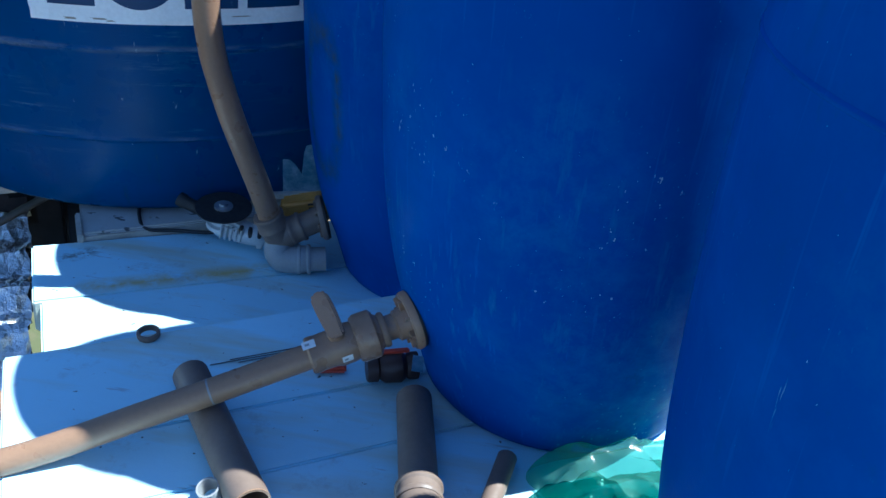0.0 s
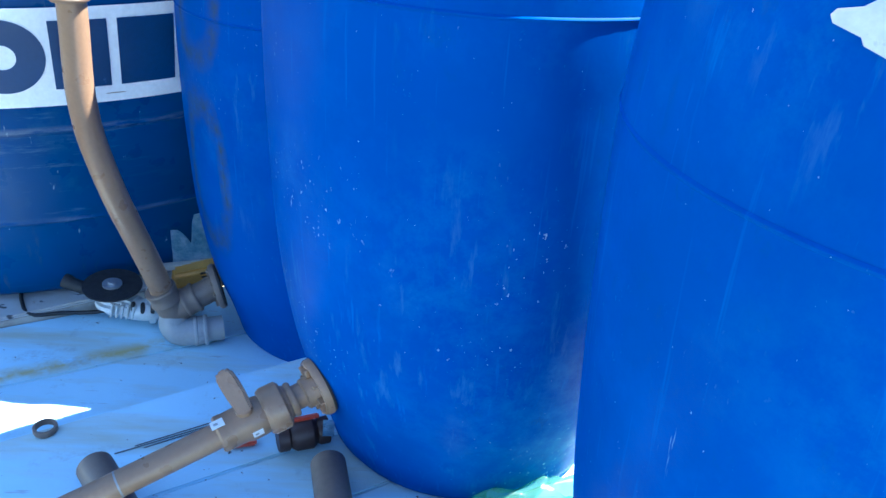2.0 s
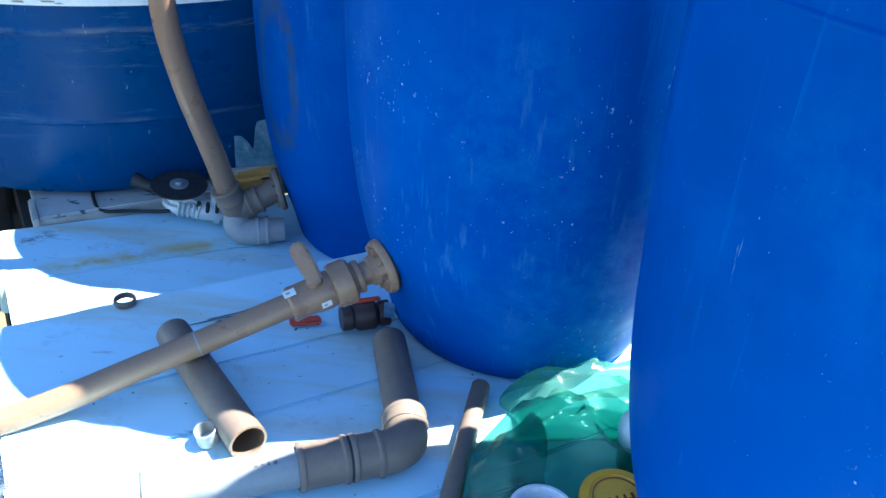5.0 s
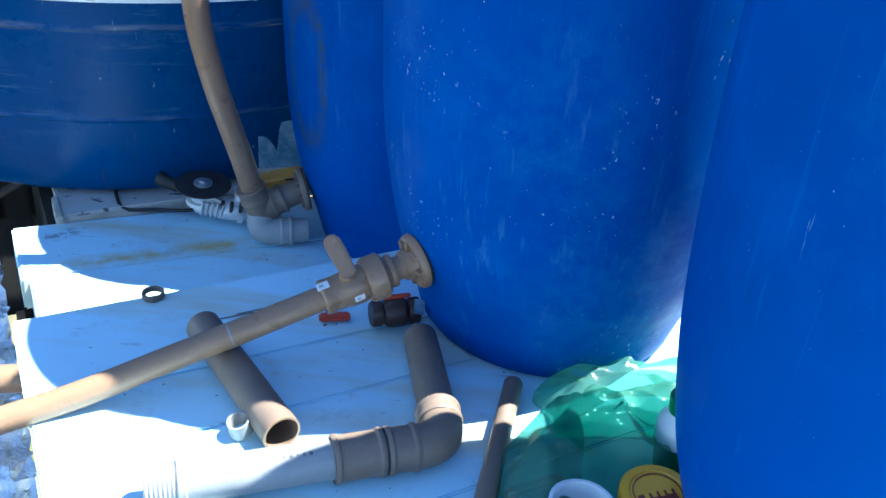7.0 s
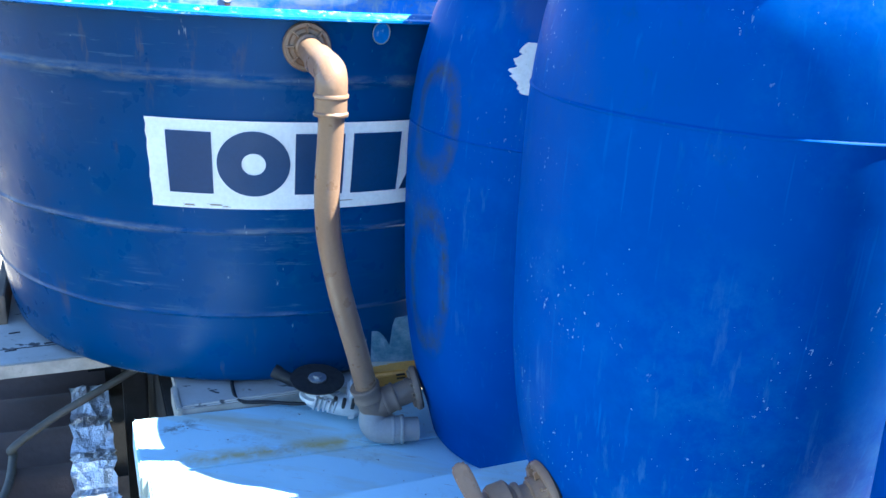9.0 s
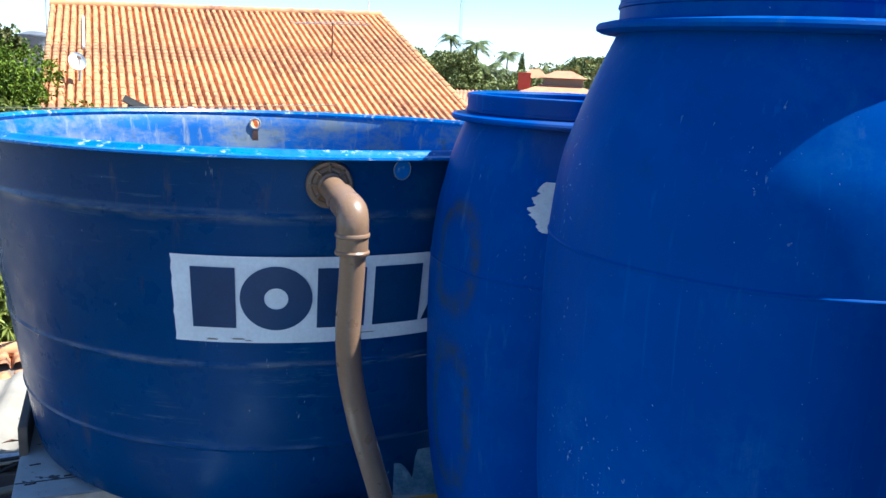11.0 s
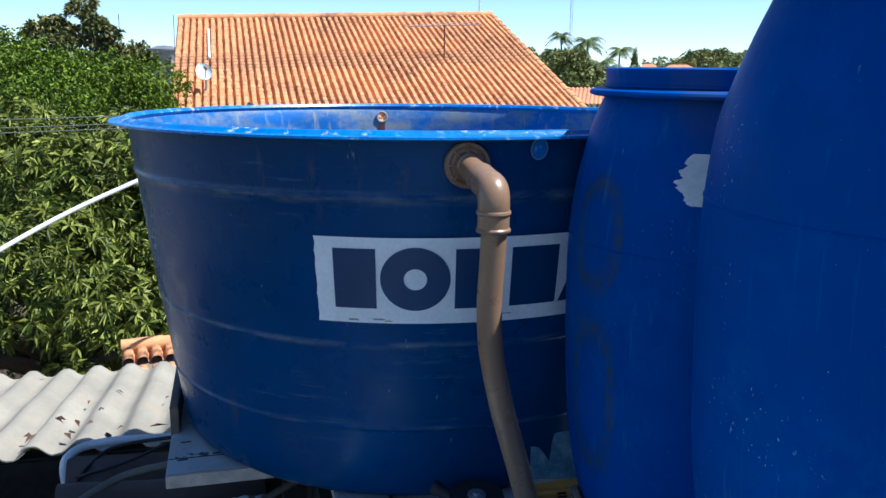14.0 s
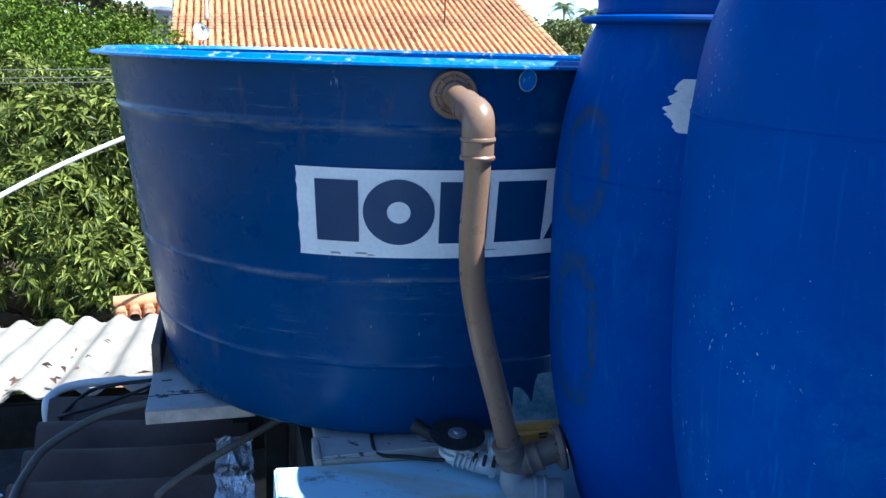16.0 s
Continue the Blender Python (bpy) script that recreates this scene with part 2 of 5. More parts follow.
def foliage(name, c, tip):
    m = Mat(name)
    geo = m.node("ShaderNodeNewGeometry")
    col = m.mix(geo.outputs["Random Per Island"], c, tip)
    col = m.mix(m.ramp(m.noise(1.3, 3.0), 0.35, 0.65, 0.0, 0.5), col, tuple(x * 0.55 for x in c))
    m.colour(col)
    m.rough(0.48)
    m.b.inputs["Specular IOR Level"].default_value = 0.18
    return m.m


def roof_tile(name, c, dark):
    m = Mat(name)
    geo = m.node("ShaderNodeNewGeometry")
    rnd = m.math("FRACT", m.math("ADD", m.random(), geo.outputs["Random Per Island"]))
    col = m.mix(rnd, tuple(x * 0.82 for x in c), tuple(min(1, x * 1.12) for x in c))
    soot = m.math("MULTIPLY", m.ramp(m.noise(0.55, 5.0, 0.7, offset=4.0), 0.45, 0.62), m.ramp(m.noise(5.0, 6.0, 0.7), 0.42, 0.60))
    col = m.mix(m.math("MULTIPLY", soot, 0.75), col, dark)
    m.colour(col)
    m.rough(0.85)
    m.bump(m.noise(20.0, 5.0), 0.3, 0.01)
    return m.m


D1, D2, D3 = (0.696, 0.548, 0.0), (0.347, 1.105, 0.0), (0.094, 1.621, -0.150)
TANK = (-0.739, 2.225)

M_drum = drum_plastic("drum_polyethylene")
M_drum_worn = drum_plastic("drum_polyethylene_stained", True, 0.25)
M_drum_smooth = drum_plastic("drum_polyethylene_smooth", False, 0.12)
M_tank = tank_glass_fibre("tank_fibre")
M_tank_in = tank_glass_fibre("tank_fibre_inside", True)
M_rim = plain("tank_rim_blue", (0.014, 0.165, 0.52), 0.34, 0.35, 16, 120, bump=0.4, dirt=(0.55, 0.62, 0.68), dirt_lo=0.57, dirt_hi=0.66)
M_white = plain("label_white", (0.82, 0.84, 0.85), 0.45, 0.08, 10, 120, dirt=(0.35, 0.38, 0.36), dirt_lo=0.66, dirt_hi=0.8)
M_navy = plain("label_navy", (0.004, 0.042, 0.13), 0.42, 0.15, 10, 120, dirt=(0.12, 0.18, 0.28), dirt_lo=0.68, dirt_hi=0.76)
M_torn = plain("torn_paper", (0.55, 0.58, 0.60), 0.8, 0.2, 30, 200, dirt=(0.25, 0.27, 0.27))
M_pvc = plain("pvc_brown", (0.262, 0.158, 0.094), 0.34, 0.12, 9, 150, dirt=(0.16, 0.12, 0.09), dirt_lo=0.62, dirt_hi=0.8)
M_pvc_old = plain("pvc_brown_dusty", (0.190, 0.137, 0.102), 0.5, 0.2, 12, 150, dirt=(0.12, 0.10, 0.08))
M_pvc_dark = plain("pvc_dark_brown", (0.050, 0.022, 0.015), 0.45, 0.25, 20, 150)
M_pvc_grey = plain("pvc_grey", (0.30, 0.31, 0.315), 0.42, 0.12, 10, 150, dirt=(0.2, 0.19, 0.17))
M_pvc_pale = plain("pvc_pale_grey", (0.27, 0.28, 0.285), 0.45, 0.15, 14, 150, dirt=(0.25, 0.24, 0.2))
M_seal = plain("black_rubber", (0.015, 0.015, 0.016), 0.6, 0.3, 20, 150)
M_sticker = plain("sticker_paper", (0.70, 0.71, 0.72), 0.6, 0.1, 40, 200)
M_ink = plain("printed_ink", (0.12, 0.12, 0.125), 0.6, 0.1, 40, 200)
M_red = plain("red_plastic", (0.62, 0.085, 0.04), 0.4, 0.2, 30, 150)
M_board = painted_board("white_board")
M_board_edge = plain("board_edge", (0.45, 0.42, 0.36), 0.8, 0.3, 20, 100, dirt=(0.12, 0.10, 0.08))
M_flaked = shattered_paint("flaked_board")
# near-black that paints deep shade in the gaps; the roof hatch wears it too
M_black = plain("shade_and_hatch_black", (0.012, 0.011, 0.010), 0.85, 0.4, 8, 60)
M_metal = plain("grinder_alloy", (0.62, 0.64, 0.64), 0.38, 0.12, 30, 150, metal=0.25, dirt=(0.25, 0.25, 0.24))
M_disc = plain("cutting_disc", (0.018, 0.018, 0.020), 0.75, 0.3, 30, 300, bump=0.4)
M_yellow = plain("yellow_plastic", (0.58, 0.29, 0.055), 0.45, 0.25, 20, 150, dirt=(0.15, 0.08, 0.03))
M_lid_yellow = plain("yellow_lid", (0.76, 0.40, 0.02), 0.4, 0.12, 20, 150)
M_maroon = plain("maroon_print", (0.20, 0.03, 0.02), 0.5, 0.2, 30, 150)
M_green = plain("bottle_green", (0.01, 0.16, 0.05), 0.35, 0.15, 20, 150)
M_whiteplastic = plain("white_plastic", (0.78, 0.79, 0.78), 0.35, 0.06, 20, 150)
M_paste = plain("dried_glue", (0.50, 0.47, 0.36), 0.5, 0.2, 40, 150)
M_rust = plain("rusty_steel", (0.11, 0.05, 0.03), 0.8, 0.4, 30, 150)
M_hose = plain("grey_hose", (0.10, 0.095, 0.08), 0.55, 0.2, 10, 120, dirt=(0.2, 0.18, 0.14))
M_cable = plain("black_cable", (0.012, 0.012, 0.013), 0.5, 0.2, 10, 100)
M_conduit = plain("white_conduit", (0.70, 0.71, 0.72), 0.4, 0.08, 10, 100, dirt=(0.4, 0.38, 0.33))
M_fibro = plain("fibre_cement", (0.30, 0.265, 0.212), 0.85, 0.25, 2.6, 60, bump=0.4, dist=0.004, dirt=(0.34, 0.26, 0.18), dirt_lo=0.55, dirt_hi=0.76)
# darker copy of the fibre cement, with the lower roof's shade in its colour
M_fibro_dark = plain("old_fibre_cement_shaded", (0.12, 0.085, 0.07), 0.9, 0.4, 3.5, 60, bump=0.4, dist=0.004, dirt=(0.14, 0.13, 0.11))
M_clay = roof_tile("clay_tile", (0.66, 0.30, 0.125), (0.14, 0.07, 0.05))
M_clay_far = roof_tile("clay_tile_far", (0.58, 0.24, 0.12), (0.22, 0.10, 0.06))
M_wall = plain("house_wall", (0.62, 0.52, 0.42), 0.85, 0.15, 1.0, 30)
M_wall_red = plain("red_wall", (0.50, 0.07, 0.04), 0.8, 0.15, 1.0, 30)
M_wood = plain("timber_grey", (0.20, 0.15, 0.11), 0.85, 0.35, 12, 80, bump=0.4)
M_bark = plain("bark", (0.09, 0.065, 0.045), 0.95, 0.4, 6, 40, bump=0.7, dist=0.02)
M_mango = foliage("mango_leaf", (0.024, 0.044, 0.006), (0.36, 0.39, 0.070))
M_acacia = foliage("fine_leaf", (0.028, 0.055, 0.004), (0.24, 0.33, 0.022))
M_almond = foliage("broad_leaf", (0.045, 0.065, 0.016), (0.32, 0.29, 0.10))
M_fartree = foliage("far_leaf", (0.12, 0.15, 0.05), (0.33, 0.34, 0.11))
M_palm = foliage("palm_leaf", (0.06, 0.09, 0.026), (0.20, 0.23, 0.075))
M_steel = plain("galvanised", (0.45, 0.46, 0.47), 0.4, 0.15, 10, 80, metal=0.7)
M_farblack = plain("black_tank", (0.16, 0.17, 0.19), 0.5, 0.2, 2, 30)
M_ground = plain("dry_ground", (0.20, 0.16, 0.10), 0.95, 0.35, 0.15, 4, bump=0.3, dirt=(0.07, 0.09, 0.03), dirt_lo=0.45, dirt_hi=0.6)
M_hill = plain("wooded_hill", (0.08, 0.10, 0.06), 0.95, 0.3, 0.02, 0.3)


def foil_material():
    m = Mat("bitumen_foil_tape")
    n = m.noise(14.0, 6.0, 0.7)
    v = m.node("ShaderNodeTexVoronoi")
    v.inputs["Scale"].default_value = 26
    m.link(m.coord, v.inputs["Vector"])
    m.colour(m.mix(m.ramp(n, 0.4, 0.7), (0.88, 0.90, 0.92), (0.62, 0.66, 0.70)))
    m.b.inputs["Metallic"].default_value = 0.9
    m.rough(0.34)
    m.bump(m.math("ADD", n, m.math("MULTIPLY", v.outputs["Distance"], 0.6)), 0.9, 0.02)
    return m.m


def film_material():
    m = Mat("silver_film")
    n = m.noise(26.0, 7.0, 0.75)
    m.colour(m.mix(m.ramp(n, 0.4, 0.65), (0.12, 0.30, 0.44), (0.42, 0.58, 0.68)))
    m.b.inputs["Metallic"].default_value = 0.6
    m.rough(0.32)
    m.bump(n, 1.0, 0.03)
    return m.m


def bag_material():
    m = Mat("green_film")
    m.colour(m.mix(m.ramp(m.noise(9.0, 5.0), 0.3, 0.7), (0.07, 0.21, 0.18), (0.13, 0.31, 0.25)))
    m.rough(0.22)
    m.b.inputs["Specular IOR Level"].default_value = 0.7
    trans = m.node("ShaderNodeBsdfTranslucent")
    trans.inputs["Color"].default_value = (0.16, 0.38, 0.28, 1)
    clear = m.node("ShaderNodeBsdfTransparent")
    clear.inputs["Color"].default_value = (0.46, 0.76, 0.70, 1)
    m1, m2 = m.node("ShaderNodeMixShader"), m.node("ShaderNodeMixShader")
    m1.inputs[0].default_value = 0.35
    m2.inputs[0].default_value = 0.54
    m.link(m.b.outputs[0], m1.inputs[1])
    m.link(trans.outputs[0], m1.inputs[2])
    m.link(m1.outputs[0], m2.inputs[1])
    m.link(clear.outputs[0], m2.inputs[2])
    m.link(m2.outputs[0], m.t.nodes["Material Output"].inputs["Surface"])
    m.bump(m.noise(30.0, 4.0), 0.5, 0.004)
    return m.m


M_foil = foil_material()
M_bag = bag_material()
M_film = film_material()


# ---------------------------------------------------------------- mesh helpers
def part(name, bm, material, parent=None, label="", smooth=True):
    me = bpy.data.meshes.new(name)
    if isinstance(bm, tuple):
        me.from_pydata([tuple(v) for v in bm[0]], [], [tuple(f) for f in bm[1]])
    else:
        bm.to_mesh(me)
        bm.free()
    me.materials.append(material)
    if smooth:
        me.shade_smooth()
        me.set_sharp_from_angle(angle=radians(38))
    ob = new(name, me)
    if parent is not None:
        ob.parent = parent
        p = parent
        while p.parent is not None:
            p = p.parent
        ob.matrix_parent_inverse = Matrix.Translation(p.location).inverted() if parent is p else Matrix.Identity(4)
    if label:
        ob["label"] = label
    return ob


def thing(name, loc, label, category, group="", kind=""):
    """An empty at a thing's base, to which its parts belong."""
    ob = tagged(new(name), label, category, group, kind)
    ob.location = loc
    ob.empty_display_size = 0.05
    return ob


def axis(origin, direction, up=(0, 0, 1)):
    """A frame whose z runs along direction."""
    z = Vector(direction).normalized()
    u = Vector(up)
    if abs(z.dot(u)) > 0.98:
        u = Vector((1, 0, 0))
    x = u.cross(z).normalized()
    y = z.cross(x)
    m = Matrix((x, y, z)).transposed().to_4x4()
    m.translation = Vector(origin)
    return m


def turned(profile, m=None, seg=40, close=False):
    """A body turned round z from (radius, height) pairs."""
    bm = bmesh.new()
    m = m or Matrix()
    rings = []
    for r, z in profile:
        if r < 1e-6:
            rings.append([bm.verts.new(m @ Vector((0, 0, z)))])
        else:
            rings.append([bm.verts.new(m @ Vector((r * math.cos(a), r * math.sin(a), z))) for a in (2 * math.pi * i / seg for i in range(seg))])
    pairs = list(zip(rings, rings[1:])) + ([(rings[-1], rings[0])] if close else [])
    for a, b in pairs:
        for i in range(seg):
            j = (i + 1) % seg
            if len(a) == 1 and len(b) == 1:
                continue
            if len(a) == 1:
                bm.faces.new((a[0], b[j], b[i]))
            elif len(b) == 1:
                bm.faces.new((a[i], a[j], b[0]))
            else:
                bm.faces.new((a[i], a[j], b[j], b[i]))
    bmesh.ops.recalc_face_normals(bm, faces=bm.faces)
    return bm


def curve_points(pts, per=10):
    """A smooth line through the points (Catmull-Rom)."""
    p = [Vector(q) for q in pts]
    p = [p[0] * 2 - p[1]] + p + [p[-1] * 2 - p[-2]]
    out = []
    for a, b, c, d in zip(p, p[1:], p[2:], p[3:]):
        for i in range(per):
            t = i / per
            out.append(0.5 * (2 * b + (c - a) * t + (2 * a - 5 * b + 4 * c - d) * t * t + (3 * b - a - 3 * c + d) * t ** 3))
    out.append(p[-2])
    return out


def tube(pts, radius, seg=24, inner=None, caps=True):
    """A pipe along pts; radius a number or a list; inner makes it hollow."""
    pts = [Vector(q) for q in pts]
    bm = bmesh.new()
    radii = radius if isinstance(radius, (list, tuple)) else [radius] * len(pts)
    tang = [(pts[min(i + 1, len(pts) - 1)] - pts[max(i - 1, 0)]).normalized() for i in range(len(pts))]
    n = axis((0, 0, 0), tang[0]).to_3x3() @ Vector((1, 0, 0))
    frames = []
    for t in tang:
        n = (n - t * n.dot(t)).normalized()
        frames.append((n, t.cross(n)))

    def rings(rr):
        return [[bm.verts.new(p + r * (math.cos(a) * f[0] + math.sin(a) * f[1])) for a in (2 * math.pi * i / seg for i in range(seg))] for p, r, f in zip(pts, rr, frames)]

    def skin(rs, flip=False):
        for a, b in zip(rs, rs[1:]):
            for i in range(seg):
                j = (i + 1) % seg
                bm.faces.new((a[i], b[i], b[j], a[j]) if flip else (a[i], a[j], b[j], b[i]))

    outer = rings(radii)
    skin(outer)
    if inner:
        inn = rings([r - inner for r in radii])
        skin(inn, True)
        for o, k, fl in ((outer[0], inn[0], False), (outer[-1], inn[-1], True)):
            for i in range(seg):
                j = (i + 1) % seg
                bm.faces.new((o[i], k[i], k[j], o[j]) if fl else (o[i], o[j], k[j], k[i]))
    elif caps:
        bm.faces.new(list(reversed(outer[0])))
        bm.faces.new(outer[-1])
    bmesh.ops.recalc_face_normals(bm, faces=bm.faces)
    return bm


def block(m, size, bevel=0.003, seg=2):
    """A bevelled block centred on the frame m."""
    bm = bmesh.new()
    bmesh.ops.create_cube(bm, size=1)
    bmesh.ops.scale(bm, vec=size, verts=bm.verts)
    if bevel:
        bmesh.ops.bevel(bm, geom=list(bm.edges), offset=bevel, segments=seg, affect="EDGES")
    bmesh.ops.transform(bm, matrix=m, verts=bm.verts)
    return bm


def extruded(outline, m, depth, bevel=0.0):
    """A flat outline in the frame's xy, thickened along its z."""
    bm = bmesh.new()
    vs = [bm.verts.new((x, y, 0)) for x, y in outline]
    f = bm.faces.new(vs)
    r = bmesh.ops.extrude_face_region(bm, geom=[f])
    bmesh.ops.translate(bm, vec=(0, 0, depth), verts=[v for v in r["geom"] if isinstance(v, bmesh.types.BMVert)])
    bmesh.ops.recalc_face_normals(bm, faces=bm.faces)
    if bevel:
        bmesh.ops.bevel(bm, geom=list(bm.edges), offset=bevel, segments=2, affect="EDGES")
    bmesh.ops.transform(bm, matrix=m, verts=bm.verts)
    return bm


def joined(*bms):
    """Several bmeshes as one."""
    out = bmesh.new()
    for b in bms:
        me = bpy.data.meshes.new("tmp")
        b.to_mesh(me)
        b.free()
        out.from_mesh(me)
        bpy.data.meshes.remove(me)
    return out


# the boards lie in a frame turned by 31 degrees: u along them, v across, away from the camera
U, V = Vector((0.857, 0.515, 0)), Vector((-0.515, 0.857, 0))


def uv(u, v, z=0.0):
    return U * u + V * v + Vector((0, 0, z))


def uv_frame(u, v, z, tilt=0.0, spin=0.0):
    m = Matrix((U, V, Vector((0, 0, 1)))).transposed().to_4x4()
    m.translation = uv(u, v, z)
    return m @ pose(0, 0, 0, 0, tilt, spin)


# ---------------------------------------------------------------- large structure
# upper platform of white boards, and a lower one beyond it
upper = tagged(new("platform_upper"), "raised platform of white painted boards under two drums", "platform", kind="structure")
lower = tagged(new("platform_lower"), "lower platform of white painted boards, stained yellow", "platform", kind="structure")
rnd = random.Random(4)
for v0, v1 in ((0.815, 1.037), (0.684, 0.815), (0.45, 0.684), (0.22, 0.45), (-0.05, 0.22), (-0.35, -0.05)):
    u0, u1 = 0.068 + rnd.uniform(-0.004, 0.004), 1.11
    b = block(uv_frame((u0 + u1) / 2, (v0 + v1) / 2, -0.0505 + rnd.uniform(-0.0008, 0.0008)), (u1 - u0, v1 - v0 - 0.0016, 0.1), 0.003)
    part("board", b, M_board, upper)
for v0, v1, du in ((1.362, 1.583, 0.0), (1.10, 1.362, 0.014), (0.86, 1.10, 0.004)):
    u0, u1 = 0.088 + du, 1.25
    m = uv_frame((u0 + u1) / 2, (v0 + v1) / 2, -0.118 - 0.04 * ((u0 + u1) / 2 - 0.09) - 0.035, tilt=math.degrees(math.atan(0.04)))
    part("board", block(m, (u1 - u0, v1 - v0 - 0.002, 0.07), 0.004), M_board, lower)
LOW = lambda x, y: -0.118 - 0.04 * (0.857 * x + 0.515 * y - 0.09)

# the flaked boards that carry the tank, left and right of a dark gap
ledge_left = tagged(part("ledge_left", block(uv_frame(-0.07, 2.335, -0.127), (0.26, 0.87, 0.036), 0.004), M_flaked), "old board with flaked pale paint under the tank", "board", kind="structure")
ledge_right = tagged(part("ledge_right", block(uv_frame(0.98, 2.32, -0.128), (1.58, 1.46, 0.038), 0.004), M_flaked), "old board with flaked pale paint under the tank", "board", kind="structure")
part("edge_strip", block(uv_frame(0.98, 1.588, -0.130), (1.58, 0.006, 0.030), 0.001), M_board_edge, ledge_right)
side = tagged(part("ledge_side", block(uv_frame(-0.19, 2.40, -0.075), (0.022, 0.52, 0.09), 0.003), M_wood), "weathered upright timber board beside the tank", "board", kind="structure")
# black colour of beam, post and slab stands in for the gap's shade
beam = tagged(part("tank_beam", block(uv_frame(0.10, 2.75, -0.30), (0.22, 0.9, 0.30), 0.01), M_black), "beam below the tank, coloured black for the gap's shade", "beam", kind="structure")
post = tagged(part("tank_post", joined(block(uv_frame(0.115, 2.02, -0.75), (0.06, 0.06, 1.25), 0.005), block(uv_frame(0.178, 1.95, -0.62), (0.03, 0.70, 0.94), 0.004)), M_black), "timber post below the tank, coloured black for the gap's shade", "post", kind="structure")
shaft = tagged(part("gap_floor", block(uv_frame(0.75, 1.2, -1.30), (1.30, 3.4, 0.05), 0.0), M_black), "black slab standing in for the shade below the platforms", "slab", kind="structure")


def corrugated(u0, u1, v0, v1, plane, pitch, amp, along, steps=10, thick=0.006):
    """A corrugated sheet: plane(u, v) gives its height; waves run along u or v."""
    vs, fs = [], []
    a0, a1, b0, b1 = (v0, v1, u0, u1) if along == "u" else (u0, u1, v0, v1)
    na, nb = max(2, int((a1 - a0) / pitch * steps)), 8
    for layer in (0, 1):
        for i in range(na + 1):
            a = a0 + (a1 - a0) * i / na
            w = math.sin(2 * math.pi * (a - a0) / pitch)
            w = amp * max(-0.85, min(0.85, w)) / 0.85
            for j in range(nb + 1):
                b = b0 + (b1 - b0) * j / nb
                u, v = (b, a) if along == "u" else (a, b)
                sag = 0.004 * math.sin(b * 9 + a * 3)
                vs.append(uv(u, v, plane(u, v) + w + sag - layer * thick))
    row = nb + 1
    n = (na + 1) * row
    for i in range(na):
        for j in range(nb):
            q = (i * row + j, (i + 1) * row + j, (i + 1) * row + j + 1, i * row + j + 1)
            fs.append(q)
            fs.append(tuple(n + k for k in reversed(q)))
    for j in range(nb):
        for i in (0, na):
            fs.append((i * row + j, i * row + j + 1, n + i * row + j + 1, n + i * row + j))
    for i in range(na):
        for j in (0, nb):
            fs.append((i * row + j, (i + 1) * row + j, n + (i + 1) * row + j, n + i * row + j))
    return vs, fs


# the corrugated roof below and left of the platforms, coloured dark for its shade: waves run along u
SHADE_Z = lambda u, v: -0.36 - 0.04 * (u + 0.2)
roof_low = tagged(part("lower_roof", corrugated(-0.54, 0.045, -0.9, 2.62, SHADE_Z, 0.177, 0.024, "u"), M_fibro_dark), "old corrugated fibre-cement roof sheet below the platform, coloured dark for shade", "roof", kind="structure")
# black slab put in where the pit is only deep shade
pit = tagged(part("pit_floor", block(uv_frame(-1.75, 1.0, -0.72), (2.42, 3.9, 0.05), 0.0), M_black), "black slab standing in for the shaded pit beside the roof", "slab", kind="structure")
# the sunlit corrugated roof beyond it: waves run along v and fall away
PALE_Z = lambda u, v: -0.60 - 0.156 * (v - 3.2)
roof_pale = thing("pale_roof", uv(-1.2, 3.5, -0.6), "sunlit pale fibre-cement roof of corrugated sheets, littered with leaves", "roof", kind="structure")
for i, (u0, u1) in enumerate(((-4.0, -2.93), (-2.95, -1.88), (-1.90, -0.83), (-0.85, 0.6))):
    lift = 0.008 * (i % 2)
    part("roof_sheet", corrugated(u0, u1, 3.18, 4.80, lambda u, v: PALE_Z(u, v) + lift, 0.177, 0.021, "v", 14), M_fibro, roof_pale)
# wall that carries the pale roof, its face coloured black for the shade there
part("gable_wall", block(uv_frame(-1.7, 3.32, -1.02), (4.4, 0.10, 0.72), 0.01), M_black, roof_pale, "masonry coloured black for the shade below the roof edge")
trash = random.Random(12)
dead = ([], [])
for i in range(75):
    u, v = trash.uniform(-2.6, -0.10), 3.22 + abs(trash.gauss(0, 0.6))
    a, L, w = trash.uniform(0, 6.3), trash.uniform(0.014, 0.045), trash.uniform(0.005, 0.014)
    c = uv(u, v, PALE_Z(u, v) + 0.024)
    d, s = Vector((math.cos(a), math.sin(a), 0.12)), Vector((-math.sin(a), math.cos(a), 0))
    k = len(dead[0])
    dead[0].extend([c - d * L, c + s * w + Vector((0, 0, 0.012)), c + d * L, c - s * w + Vector((0, 0, 0.008))])
    dead[1].append((k, k + 1, k + 2, k + 3))
tagged(part("dry_leaves", dead, M_rust, None, smooth=False), "dry brown leaves scattered on the pale roof", "leaves", kind="stuff")

# aluminium-faced tape over the sheet ends, step by step
tape = thing("foil_flashing", uv(0.0, 1.4, -0.33), "crumpled aluminium-faced flashing tape on the roof sheet edge", "flashing", kind="structure")


